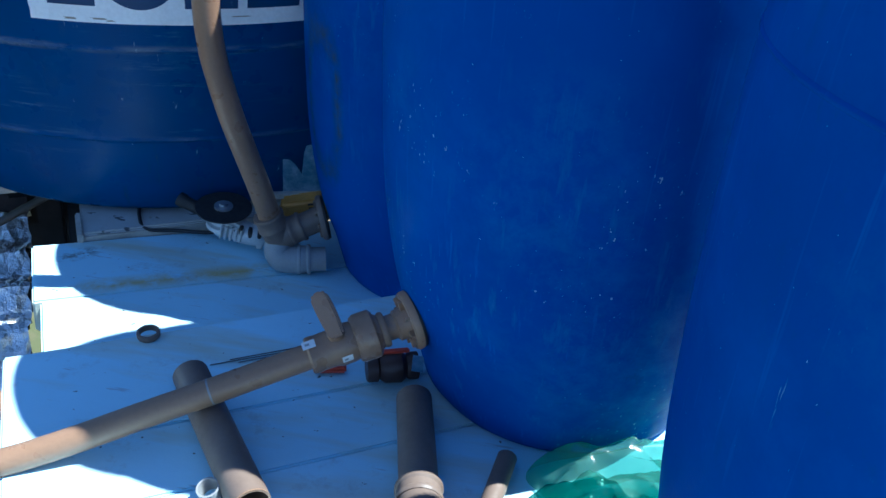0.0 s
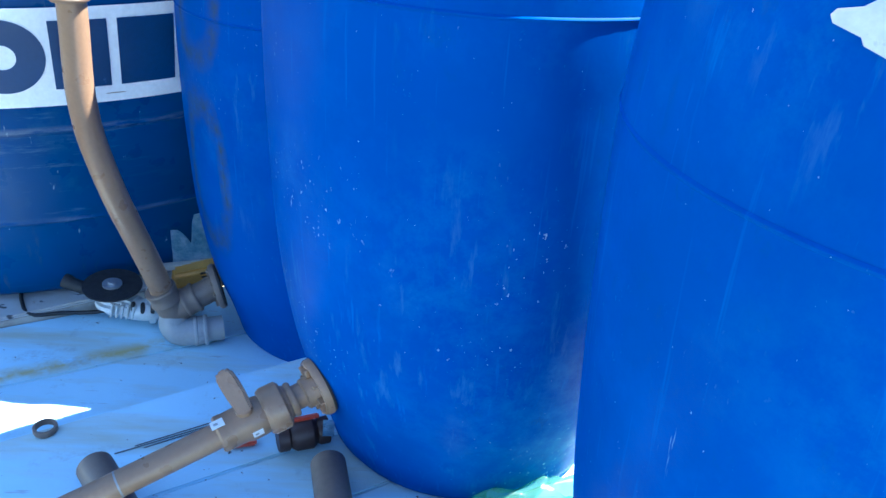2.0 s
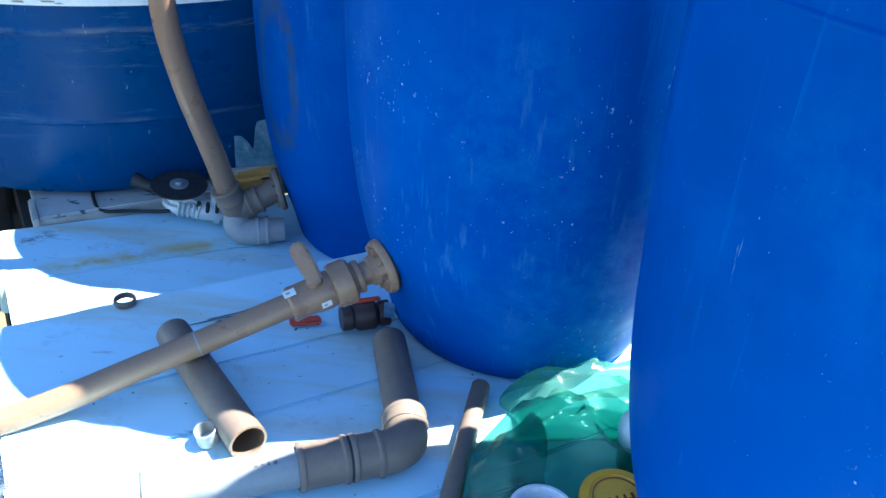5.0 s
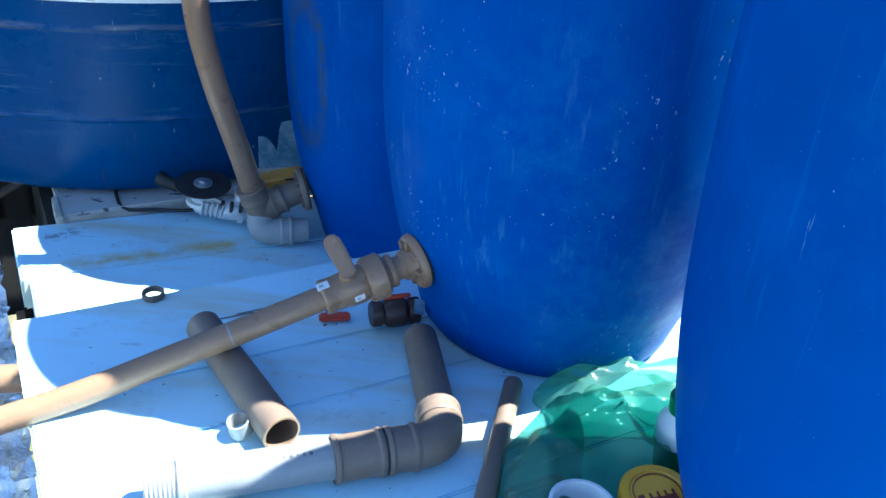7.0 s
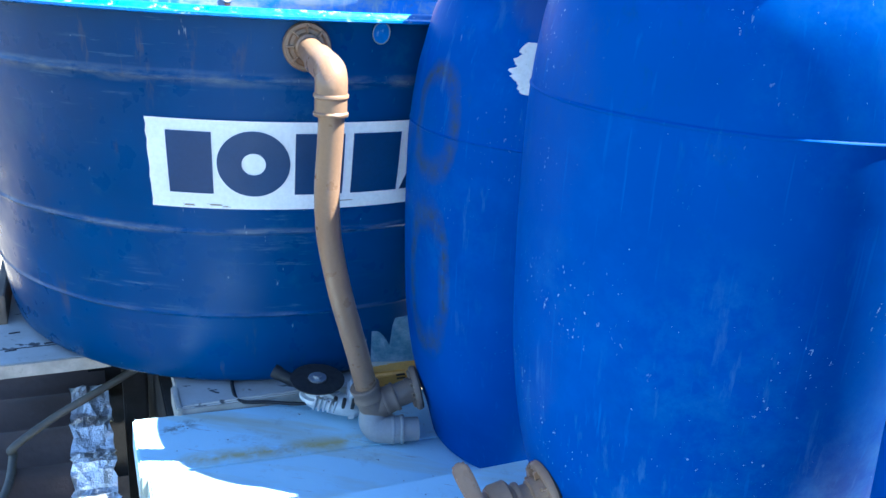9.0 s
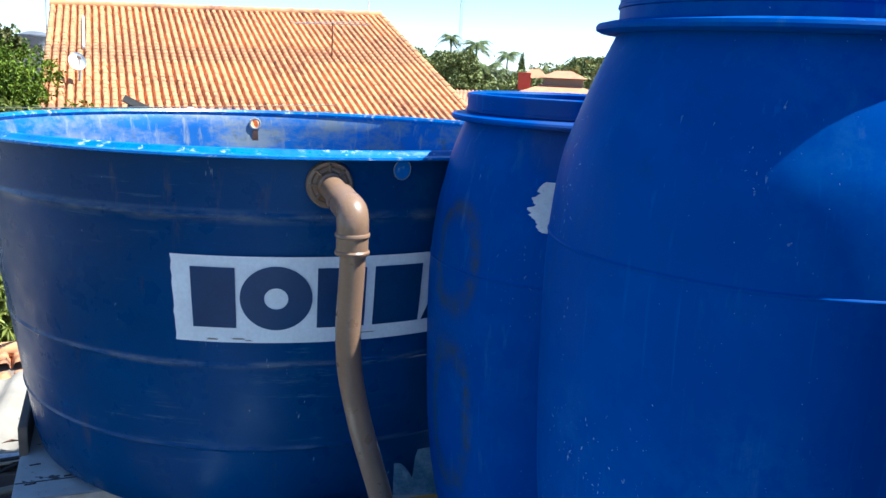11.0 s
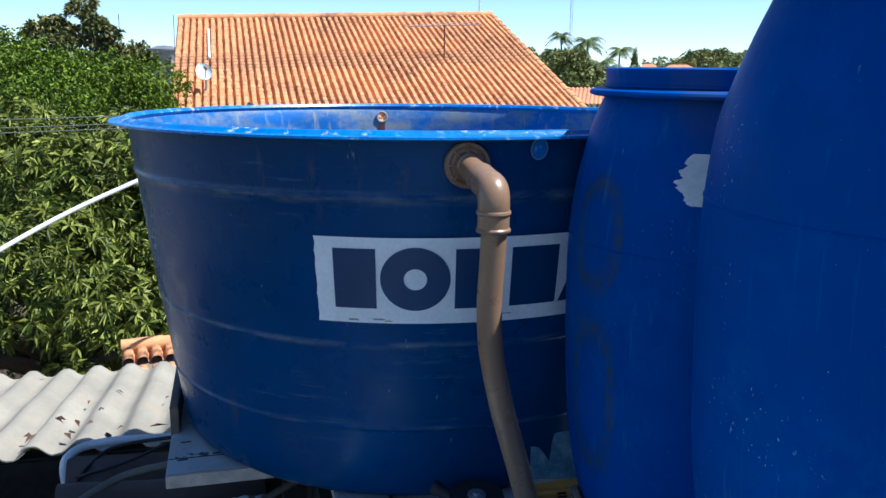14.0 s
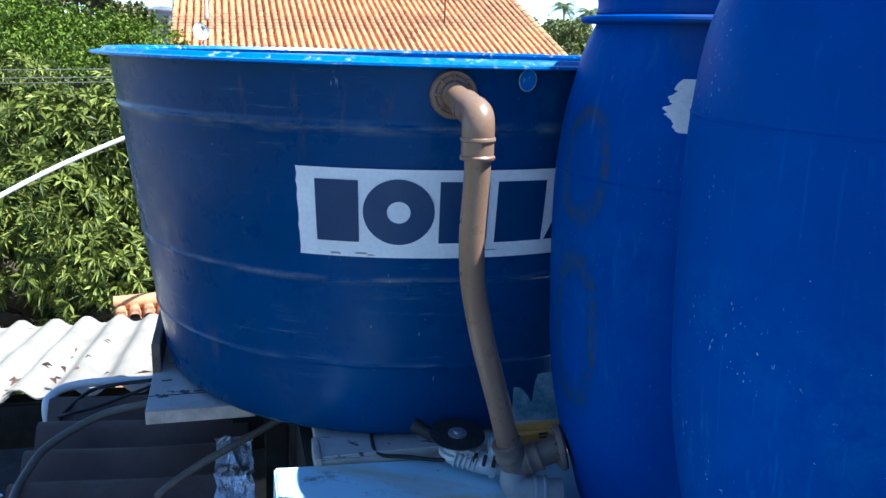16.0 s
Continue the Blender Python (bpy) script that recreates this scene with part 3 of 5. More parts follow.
def crumpled(u0, u1, v0, v1, z, seed, nx=10, ny=44, wave=0.024):
    r = random.Random(seed)
    vs, fs = [], []
    for j in range(ny + 1):
        v = v0 + (v1 - v0) * j / ny
        w = wave * max(-0.75, min(0.75, math.sin(2 * math.pi * (v + 0.9) / 0.177))) / 0.75
        for i in range(nx + 1):
            u = u0 + (u1 - u0) * i / nx + (r.uniform(-0.006, 0.006) if i in (0, nx) else 0)
            k = noise.noise(Vector((u * 30, v * 30, seed))) * 0.007 + r.uniform(-0.0022, 0.0022)
            vs.append(uv(u, v, z(u, v) + w + 0.014 + k))
    for j in range(ny):
        for i in range(nx):
            a = j * (nx + 1) + i
            fs.append((a, a + 1, a + nx + 2, a + nx + 1))
    return vs, fs


part("tape_strip", crumpled(-0.046, 0.052, 1.62, 2.25, SHADE_Z, 3), M_foil, tape, smooth=False)
part("tape_strip", crumpled(-0.060, 0.056, 0.95, 1.63, lambda u, v: SHADE_Z(u, v) + 0.003, 5), M_foil, tape, smooth=False)
part("tape_strip", crumpled(-0.27, 0.052, 0.10, 0.96, lambda u, v: SHADE_Z(u, v) + 0.005, 8, 22, 60), M_foil, tape, smooth=False)
part("tape_strip", crumpled(-0.98, -0.70, 2.15, 2.50, lambda u, v: -0.66, 9, 16, 50), M_foil, tape, smooth=False)

# ground that reaches the horizon, a good two storeys below
gr = bmesh.new()
bmesh.ops.create_circle(gr, cap_ends=True, segments=96, radius=2600)
ground = tagged(part("ground", gr, M_ground), "dry earth and scrub far below", "ground", kind="structure")
ground.location.z = -6.6
# the house on which everything stands
base_wall = tagged(part("base_building", joined(block(uv_frame(0.9, 0.6, -3.96), (1.7, 5.6, 5.2), 0.0), block(uv_frame(-1.3, 0.9, -3.7), (2.5, 3.4, 5.7), 0.0)), M_wood), "plain rendered house wall below the roofs", "wall", kind="structure")

# slots and nail heads in the flaked boards, and their worn front edges
part("front_edge", block(uv_frame(-0.07, 1.8975, -0.1265), (0.259, 0.005, 0.034), 0.001), M_board_edge, ledge_left)
part("groove", block(uv_frame(-0.07, 1.985, -0.1088), (0.255, 0.004, 0.0012), 0.0, 1), M_seal, ledge_left)
for u, v in ((-0.163, 1.976), (-0.077, 1.998), (-0.16, 2.08), (0.012, 1.968)):
    part("slot", block(uv_frame(u, v, -0.1086, 0, 6), (0.026, 0.006, 0.0014), 0.0, 1), M_seal, ledge_left)
part("end_board", block(uv_frame(0.186, 1.63, -0.20), (0.014, 0.11, 0.19), 0.003), M_board_edge, ledge_right)
# pencil-dark scratches on the upper boards
for a, b in (((-0.051, 1.056), (-0.151, 0.995)), ((-0.050, 1.045), (-0.136, 0.992)), ((-0.046, 1.052), (-0.175, 0.976))):
    pa, pb = Vector((*a, 0.0006)), Vector((*b, 0.0006))
    mm = Matrix.Translation((pa + pb) / 2) @ pose(0, 0, 0, 0, 0, math.degrees(math.atan2(pb.y - pa.y, pb.x - pa.x)))
    part("scratch_mark", block(mm, ((pb - pa).length, 0.0017, 0.0008), 0.0, 1), M_ink, upper)

# ---------------------------------------------------------------- the drums
def smooth_profile(keys, n):
    """(radius, height) pairs resampled along a smooth curve."""
    pts = curve_points([(r, 0, z) for r, z in keys], n)
    return [(p.x, p.z) for p in pts]


DRUM_SIDE = smooth_profile([(0.212, 0.018), (0.231, 0.085), (0.262, 0.18), (0.2845, 0.31), (0.2945, 0.46), (0.298, 0.60), (0.2965, 0.70), (0.286, 0.80), (0.270, 0.855), (0.250, 0.91), (0.228, 0.962)], 6)
DRUM = [(0.0, 0.012), (0.16, 0.010), (0.185, 0.0), (0.200, 0.002)] + DRUM_SIDE + [(0.224, 0.970), (0.2245, 1.022), (0.226, 1.028), (0.2245, 1.033), (0.218, 1.035), (0.2135, 1.030), (0.213, 0.975), (0.228, 0.93), (0.262, 0.86), (0.288, 0.72), (0.288, 0.5), (0.27, 0.22), (0.2, 0.03), (0.0, 0.03)]


def drum_r(h):
    return float(np.interp(h, [p[1] for p in DRUM_SIDE], [p[0] for p in DRUM_SIDE]))


def necked(r, h, neck):
    """A drum's radius and height where its neck is wider than usual."""
    k = min(1.0, max(0.0, (h - 0.80) / 0.16))
    return (r * (1 + (neck - 1) * k * k * (3 - 2 * k)), h - (0.014 * (neck > 1) if h > 0.99 else 0))


def drum(at, material, label, seam=0.705, neck=1.0):
    d = thing("plastic_drum", at, label, "drum", "blue plastic drums in a row")
    m = Matrix.Translation(at)
    body = part("body", turned([necked(*q, neck) for q in DRUM], m, 96), material, d)
    collar = [(0.222, 0.968), (0.246, 0.969), (0.2525, 0.972), (0.2535, 0.976), (0.2515, 0.980), (0.240, 0.983), (0.222, 0.985)]
    part("collar", turned([necked(*q, neck) for q in collar], m, 96, True), material, d)
    for h, sink in ((0.322, 0.0026), (seam, 0.001)):
        r = drum_r(h) - sink
        part("mould_seam", turned([(r, h - 0.0035), (r + 0.0022, h - 0.0012), (r + 0.0026, h + 0.0006), (r + 0.0018, h + 0.002), (r, h + 0.0035)], m, 96), material, body)
    part("thread", turned([necked(r, h, neck) for r, h in ((0.2225, 0.998), (0.2262, 1.001), (0.2262, 1.005), (0.2225, 1.008))], m, 96, True), material, body)
    return d


drum_near = drum(D1, M_drum_smooth, "bright blue open plastic drum, scuffed, on the white boards", 0.688)
drum_mid = drum(D2, M_drum, "bright blue plastic drum with a valve low on its side")
drum_far = drum(D3, M_drum_worn, "blue plastic drum with brown ring stains and torn sticker", 0.705, 1.055)


# torn white stickers: ragged patches bent round a drum
def torn_patch(centre, keys, right, seed, neck=1.0):
    r = random.Random(seed)
    vs, fs = [], []
    cols, rows_ = 14, 30
    z0, z1 = keys[0][0], keys[-1][0]
    for j in range(rows_ + 1):
        z = z0 + (z1 - z0) * j / rows_
        left = float(np.interp(z, [k[0] for k in keys], [k[1] for k in keys])) + r.uniform(-0.9, 0.9)
        for i in range(cols + 1):
            a = radians(left + (right - left) * i / cols)
            rr = necked(drum_r(z), z, neck)[0] + 0.0012 + 0.0013 * r.random()
            vs.append((centre[0] + rr * math.cos(a), centre[1] + rr * math.sin(a), centre[2] + z))
    for j in range(rows_):
        for i in range(cols):
            k = j * (cols + 1) + i
            fs.append((k, k + 1, k + cols + 2, k + cols + 1))
    return vs, fs


part("torn_sticker", torn_patch(D3, ((0.800, -102.5), (0.820, -106.0), (0.838, -109.0), (0.844, -106.6), (0.855, -107.6), (0.865, -105.2), (0.872, -106.4), (0.884, -103.0)), -95.0, 5, 1.055), M_torn, drum_far, "torn white paper sticker")
part("torn_sticker", torn_patch(D1, ((0.768, -134.0), (0.782, -141.0), (0.797, -149.0), (0.803, -148.0), (0.806, -145.0), (0.815, -144.0), (0.832, -145.5), (0.836, -142.0), (0.842, -141.5), (0.850, -143.5), (0.870, -139.0)), -122.0, 6), M_torn, drum_near, "torn white paper sticker")

# ---------------------------------------------------------------- the tank
def tank_side():
    """The tank's side: one smooth flare with three narrow raised ribs."""
    zs = sorted(set([-0.085, -0.04] + [round(0.0 + 0.02 * i, 3) for i in range(34)] + [round(c + d, 4) for c in (0.082, 0.281, 0.602) for d in (-0.009, -0.006, -0.004, -0.002, 0.0, 0.002, 0.004, 0.006, 0.009)] + [0.672, 0.704, 0.718]))
    out = [(-0.107, 0.640), (-0.100, 0.655)]
    for z in zs:
        r = float(np.interp(z, (-0.085, -0.04, 0.09, 0.27, 0.42, 0.58, 0.718), (0.672, 0.683, 0.701, 0.7255, 0.746, 0.7635, 0.780)))
        for c, h, w in ((0.082, 0.0036, 0.0038), (0.281, 0.0036, 0.0038), (0.602, 0.0050, 0.0075)):
            r += h * math.exp(-((z - c) / w) ** 2)
        out.append((z, r))
    return out


TANK_OUT = tank_side()


def tank_r(z):
    return float(np.interp(z, [p[0] for p in TANK_OUT], [p[1] for p in TANK_OUT]))


def tank_point(ang, z, lift=0.0):
    a = radians(ang)
    r = tank_r(z) + lift
    dx, dy = r * math.cos(a), r * math.sin(a)
    k = (z + 0.107) / 0.86
    return Vector((TANK[0] + dx, TANK[1] + dy, z + k * (0.004 * dx - 0.013 * dy)))


tank = thing("water_tank", (TANK[0], TANK[1], -0.107), "large round dark blue water tank, open, weathered, with printed label", "water tank")


def shell(profile, seg=144, hole=None):
    """A tank skin from (height, radius) pairs, with one small hole left open."""
    vs, fs = [], []
    for z, r in profile:
        for i in range(seg):
            a = 2 * math.pi * i / seg
            dent = 1 + 0.0035 * math.sin(3 * a + 1.0) + 0.002 * math.sin(7 * a)
            dx, dy = r * dent * math.cos(a), r * dent * math.sin(a)
            k = (z + 0.107) / 0.86
            vs.append((TANK[0] + dx, TANK[1] + dy, z + k * (0.004 * dx - 0.013 * dy)))
    for j in range(len(profile) - 1):
        for i in range(seg):
            zm = (profile[j][0] + profile[j + 1][0]) / 2
            if hole and i == hole and 0.671 < zm < 0.705:
                continue
            a, b = j * seg + i, j * seg + (i + 1) % seg
            fs.append((a, b, b + seg, a + seg))
    return vs, fs


HOLE = 47
outer_profile = TANK_OUT
wall = part("outer_wall", shell(outer_profile, hole=HOLE), M_tank, tank)
inner = [(0.718, 0.778), (0.704, 0.769), (0.672, 0.765), (0.60, 0.752), (0.42, 0.732), (0.27, 0.710), (0.09, 0.685), (-0.04, 0.667), (-0.085, 0.60), (-0.088, 0.001)]
part("inner_wall", shell(inner, hole=HOLE), M_tank_in, tank, "faded blue inside, chalky and stained")
part("bottom", shell([(-0.107, 0.640), (-0.106, 0.001)]), M_tank, tank)
lip = [(0.722, 0.780), (0.7205, 0.806), (0.7195, 0.819), (0.722, 0.825), (0.7265, 0.824), (0.7285, 0.814), (0.7265, 0.806), (0.729, 0.799), (0.7345, 0.794), (0.7375, 0.787), (0.736, 0.779), (0.728, 0.773), (0.718, 0.7785)]
part("rim", shell(lip, 192), M_rim, tank, "brighter blue rolled rim, scratched")


def curved_patch(a0, a1, z0, z1, lift, n=24, nz=6, rag=0.0, seed=1):
    r = random.Random(seed)
    vs, fs = [], []
    for j in range(nz + 1):
        for i in range(n + 1):
            a = a0 + (a1 - a0) * i / n + (r.uniform(-rag, rag) if i in (0, n) else 0)
            vs.append(tank_point(a, z0 + (z1 - z0) * j / nz, lift))
    for j in range(nz):
        for i in range(n):
            k = j * (n + 1) + i
            fs.append((k, k + 1, k + n + 2, k + n + 1))
    return vs, fs


label = part("label", curved_patch(-87.6, -36.0, 0.336, 0.5215, 0.0045, 60, 12, 0.12), M_white, tank, "white printed label panel")
for a0, a1, z0, z1, seed in ((-82.4, -80.9, 0.341, 0.345, 3), (-78.6, -76.9, 0.343, 0.3465, 5), (-76.2, -75.6, 0.340, 0.343, 8), (-58.2, -55.8, 0.352, 0.354, 9)):
    part("scuff", curved_patch(a0, a1, z0, z1, 0.0056, 9, 3, 0.45, seed), M_fibro, label, "grey scuff on the label edge")
# the printed name stands as plain navy shapes
for a0, a1 in ((-84.6, -77.8), (-65.3, -57.6), (-56.2, -47.9)):
    part("printed_shape", curved_patch(a0, a1, 0.369, 0.498, 0.0062, 10, 8), M_navy, label)


def ring_patch(ac, zc, half_a, half_z, inner_k, lift, seg=48):
    vs, fs = [], []
    for k in (1.0, inner_k):
        for i in range(seg):
            t = 2 * math.pi * i / seg
            vs.append(tank_point(ac + half_a * k * math.cos(t), zc + half_z * k * math.sin(t), lift))
    for i in range(seg):
        j = (i + 1) % seg
        fs.append((i, j, seg + j, seg + i))
    return vs, fs


part("printed_shape", ring_patch(-71.6, 0.4335, 5.55, 0.0685, 0.33, 0.0062), M_navy, label)
wedge = ([tank_point(-47.3, 0.369, 0.0062), tank_point(-38.5, 0.369, 0.0062), tank_point(-42.9, 0.498, 0.0062)], [(0, 1, 2)])
part("printed_shape", wedge, M_navy, label)
# a filled-in former outlet, ringed with old sealant
part("plugged_hole", ring_patch(-52.9, 0.699, 1.35, 0.0205, 0.001, 0.002), M_rim, tank, "filled round hole ringed with dried sealant")
part("sealant_ring", tube([tank_point(-52.9 + 1.36 * math.cos(t), 0.699 + 0.0208 * math.sin(t), 0.0022) for t in np.linspace(0, 2 * math.pi, 41)], 0.0012, 6, caps=False), M_pvc_pale, tank)
# rust run below the open hole in the far wall
ha = 360 * (HOLE + 0.5) / 144
part("hole_ring", tube([tank_point(ha + 1.35 * math.cos(t), 0.688 + 0.0185 * math.sin(t), -0.011) for t in np.linspace(0, 2 * math.pi, 33)], 0.004, 8, caps=False), M_pvc_pale, tank, "pale sealant ring round an open hole")
run = ([tank_point(ha - 0.7, 0.667, -0.0135), tank_point(ha + 0.7, 0.667, -0.0135), tank_point(ha + 0.9, 0.60, -0.0105), tank_point(ha - 0.9, 0.60, -0.0105)], [(0, 1, 2, 3)])
part("rust_run", run, M_rust, tank, "brown rust run below the hole")

# ---------------------------------------------------------------- plumbing
def flange(parent, m, r, material, ribs=8):
    """A ribbed bulkhead flange: a dished disc with a hub, against a wall; z points away from the wall."""
    prof = [(0.0, 0.0), (r, 0.0), (r, 0.007), (r * 0.94, 0.011), (r * 0.80, 0.011), (r * 0.72, 0.008), (r * 0.58, 0.008), (r * 0.53, 0.012), (r * 0.52, 0.026), (r * 0.46, 0.028), (0.0, 0.028)]
    f = part("flange", turned(prof, m, 48), material, parent, "ribbed brown bulkhead flange")
    part("gasket", turned([(0.0, -0.004), (r * 0.96, -0.004), (r * 0.96, 0.001), (0.0, 0.001)], m, 40), M_seal, parent, "thin black rubber gasket")
    for i in range(ribs):
        a = 360 * i / ribs
        rb = block(m @ pose(0, 0, 0, 0, 0, a) @ pose(r * 0.70, 0, 0.010), (r * 0.34, 0.0045, 0.013), 0.001, 1)
        part("rib", rb, material, f)
    return f


def socket(p, q, r, bead=0.0035):
    """A socket between two points with a bead round each end."""
    p, q = Vector(p), Vector(q)
    L = (q - p).length
    prof = [(r * 0.72, 0.0), (r + bead * 0.4, 0.0), (r + bead, 0.002), (r + bead, 0.006), (r, 0.009), (r, L - 0.009), (r + bead, L - 0.006), (r + bead, L - 0.002), (r + bead * 0.4, L), (r * 0.72, L)]
    return turned(prof, axis(p, q - p), 40)


feed = thing("overflow_pipe", (-0.235, 1.485, -0.11), "brown PVC pipe from the tank down to the stained drum", "pipe")
t_out = Vector((math.cos(radians(-64)), math.sin(radians(-64)), 0))
f_at = tank_point(-64.0, 0.670, 0.004)
flange(feed, axis(f_at, t_out + Vector((0, 0, 0.06))), 0.047, M_pvc, 8)
e_top = Vector((-0.302, 1.357, 0.657))
part("nipple", tube([f_at, f_at.lerp(e_top, 0.62)], 0.0240, 32), M_pvc, feed)
elbow = [f_at.lerp(e_top, 0.52), f_at.lerp(e_top, 0.70), f_at.lerp(e_top, 0.86) + Vector((0, 0, 0.001)), e_top + Vector((-0.004, 0.008, -0.002)), e_top + Vector((0.0, 0.0, -0.018)), e_top + Vector((0, 0, -0.04)), e_top + Vector((0, 0, -0.056))]
part("elbow", tube(curve_points(elbow, 5), 0.0288, 36), M_pvc, feed)
part("elbow_socket", socket((-0.302, 1.357, 0.622), (-0.302, 1.357, 0.582), 0.0288, 0.0026), M_pvc, feed)
column = [(-0.302, 1.357, 0.60), (-0.304, 1.358, 0.54), (-0.309, 1.360, 0.45), (-0.308, 1.365, 0.385), (-0.304, 1.378, 0.325), (-0.290, 1.402, 0.228), (-0.276, 1.427, 0.15), (-0.262, 1.454, 0.07), (-0.247, 1.481, -0.02)]
part("riser", tube(curve_points([Vector(q) + Vector((0.002, 0, 0)) for q in column], 6), 0.0234, 36), M_pvc, feed)
tee_c = Vector((-0.2330, 1.486, -0.060))
tee_top = Vector((-0.2505, 1.476, -0.006))
part("tee_socket", socket(tee_top, tee_top.lerp(tee_c, 0.62), 0.0300, 0.0022), M_pvc_old, feed)
fl3 = Vector((-0.147, 1.522, -0.021))
part("tee_body", tube(curve_points([tee_top.lerp(tee_c, 0.4), tee_top.lerp(tee_c, 0.72), tee_c + Vector((0.006, 0.003, -0.001)), tee_c.lerp(fl3, 0.36)], 6), 0.0296, 32), M_pvc_old, feed)
part("tee_collar", socket(tee_c.lerp(fl3, 0.26), tee_c.lerp(fl3, 0.56), 0.0296, 0.0022), M_pvc_old, feed)
part("drum_nipple", tube([tee_c.lerp(fl3, 0.5), fl3], 0.0262, 28), M_pvc_old, feed)
flange(feed, axis(fl3 + Vector((0.004, 0.002, 0)), Vector((-0.91, -0.32, -0.22))), 0.048, M_pvc_old, 8)
part("lower_elbow", tube(curve_points([(-0.230, 1.486, -0.074), (-0.2305, 1.480, -0.092), (-0.219, 1.475, -0.1045), (-0.196, 1.478, -0.1065), (-0.176, 1.483, -0.1065)], 6), 0.0296, 32), M_pvc_grey, feed, "grey PVC elbow lying below the tee")
part("lower_socket", socket((-0.190, 1.480, -0.1065), (-0.163, 1.488, -0.1065), 0.0292, 0.0024), M_pvc_grey, feed)
part("lower_stub", tube([(-0.165, 1.487, -0.1065), (-0.134, 1.498, -0.1068)], 0.0258, 28), M_pvc_grey, feed)

# the ball valve on the middle drum, and the long pipe that leaves it
valve = thing("ball_valve", (0.075, 0.95, 0.0), "brown PVC ball valve with lever, fixed to the drum", "valve")
fl2 = Vector((0.1345, 0.9675, 0.1480))
v_dir = (Vector((-0.115, 0.836, 0.0735)) - fl2).normalized()
pv = lambda s: fl2 + v_dir * s
flange(valve, axis(fl2 + Vector((-0.001, -0.001, 0)), Vector((-0.83, -0.50, -0.26))), 0.0430, M_pvc, 8)
part("nipple", tube([fl2, pv(0.050)], 0.0182, 32), M_pvc, valve)
part("tail_piece", socket(pv(0.042), pv(0.060), 0.0235, 0.002), M_pvc, valve)
ax = axis(pv(0.056), v_dir)
nut = [(0.016, 0), (0.030, 0.0), (0.0345, 0.004), (0.0345, 0.026), (0.031, 0.032), (0.016, 0.032)]
part("union_nut", turned(nut, ax, 40), M_pvc, valve)
part("valve_body", turned([(0.016, 0.030), (0.0270, 0.030), (0.0285, 0.040), (0.0285, 0.058), (0.0262, 0.064), (0.0256, 0.086), (0.0262, 0.088), (0.0262, 0.096), (0.0238, 0.099), (0.016, 0.099)], ax, 40), M_pvc, valve)
stem = pv(0.111)
rise = Vector((-0.10, -0.32, 1.0)).normalized()
part("stem", turned([(0.0, 0.018), (0.0125, 0.018), (0.0125, 0.032), (0.0098, 0.034), (0.0098, 0.044), (0.0, 0.044)], axis(stem, rise), 24), M_pvc, valve)
handle = [(-0.013, -0.010), (0.012, -0.0130), (0.034, -0.0135), (0.048, -0.0120), (0.053, -0.006), (0.053, 0.006), (0.048, 0.0115), (0.034, 0.0125), (0.012, 0.0125), (-0.013, 0.010)]
lx = Vector((-0.030, 0.022, 0.036)).normalized()
ly = lx.cross(Vector((-0.08, 0.85, -0.52))).normalized()
hm = Matrix((lx, ly, lx.cross(ly))).transposed().to_4x4()
hm.translation = stem + rise * 0.040
part("lever", extruded(handle, hm, 0.012, 0.003), M_pvc, valve)
for s, up, sz in ((0.106, -0.10, (0.015, 0.010, 0.0008)), (0.150, 2.6, (0.018, 0.012, 0.0008))):
    side_dir = (Vector((0.45, -0.75, up))).normalized()
    side_dir = (side_dir - v_dir * side_dir.dot(v_dir)).normalized()
    sm = Matrix((v_dir, side_dir.cross(v_dir), side_dir)).transposed().to_4x4()
    sm.translation = pv(s) + side_dir * 0.0284
    st = part("sticker", block(sm, sz, 0.0, 1), M_sticker, valve, "small white paper sticker")
    part("sticker_mark", block(sm @ pose(0.002, 0, 0.0008), (sz[0] * 0.34, sz[1] * 0.3, 0.0004), 0.0, 1), M_pvc_grey, st)

long_pipe = thing("long_pipe", (-0.1, 0.83, 0.0), "long brown PVC pipe running from the valve across the boards", "pipe")
lp = [pv(0.150), pv(0.22), pv(0.30), pv(0.38) + Vector((0, 0, 0.001)), pv(0.50) + Vector((0, 0, 0.002)), pv(0.62) + Vector((0, 0, 0.012)), pv(0.85) + Vector((0, 0, 0.030))]
part("pipe", tube(curve_points(lp, 6), 0.0182, 32, 0.003), M_pvc, long_pipe)
part("paint_mark", tube([pv(0.2905), pv(0.2930)], 0.0185, 32, 0.002), M_pvc_pale, long_pipe, "pale scratch round the pipe")

# ---------------------------------------------------------------- loose fittings on the upper boards
pipe_a = thing("pipe_offcut", (-0.1, 0.81, 0.0), "short brown PVC pipe offcut lying under the long pipe", "pipe")
part("pipe_wall", tube([(-0.180, 0.918, 0.0262), (-0.0142, 0.7015, 0.0262)], 0.0258, 36, 0.003), M_pvc_old, pipe_a)
part("cut_edge", tube([(-0.0143, 0.7017, 0.0262), (-0.013, 0.700, 0.0262)], 0.0256, 36, 0.0032), M_pvc, pipe_a, "freshly sawn paler pipe edge")
bush = tagged(part("pipe_bushing", turned([(0.0185, 0.0), (0.0200, 0.002), (0.0205, 0.010), (0.0188, 0.016), (0.0188, 0.030), (0.0155, 0.030), (0.0150, 0.002)], Matrix.Translation((-0.071, 0.722, 0.0035)) @ pose(0, 0, 0, 12, -8, 0) @ Matrix.Diagonal((0.8, 0.8, 0.8, 1)), 36, True), M_pvc_pale), "pale grey PVC bushing standing on the boards", "fitting")
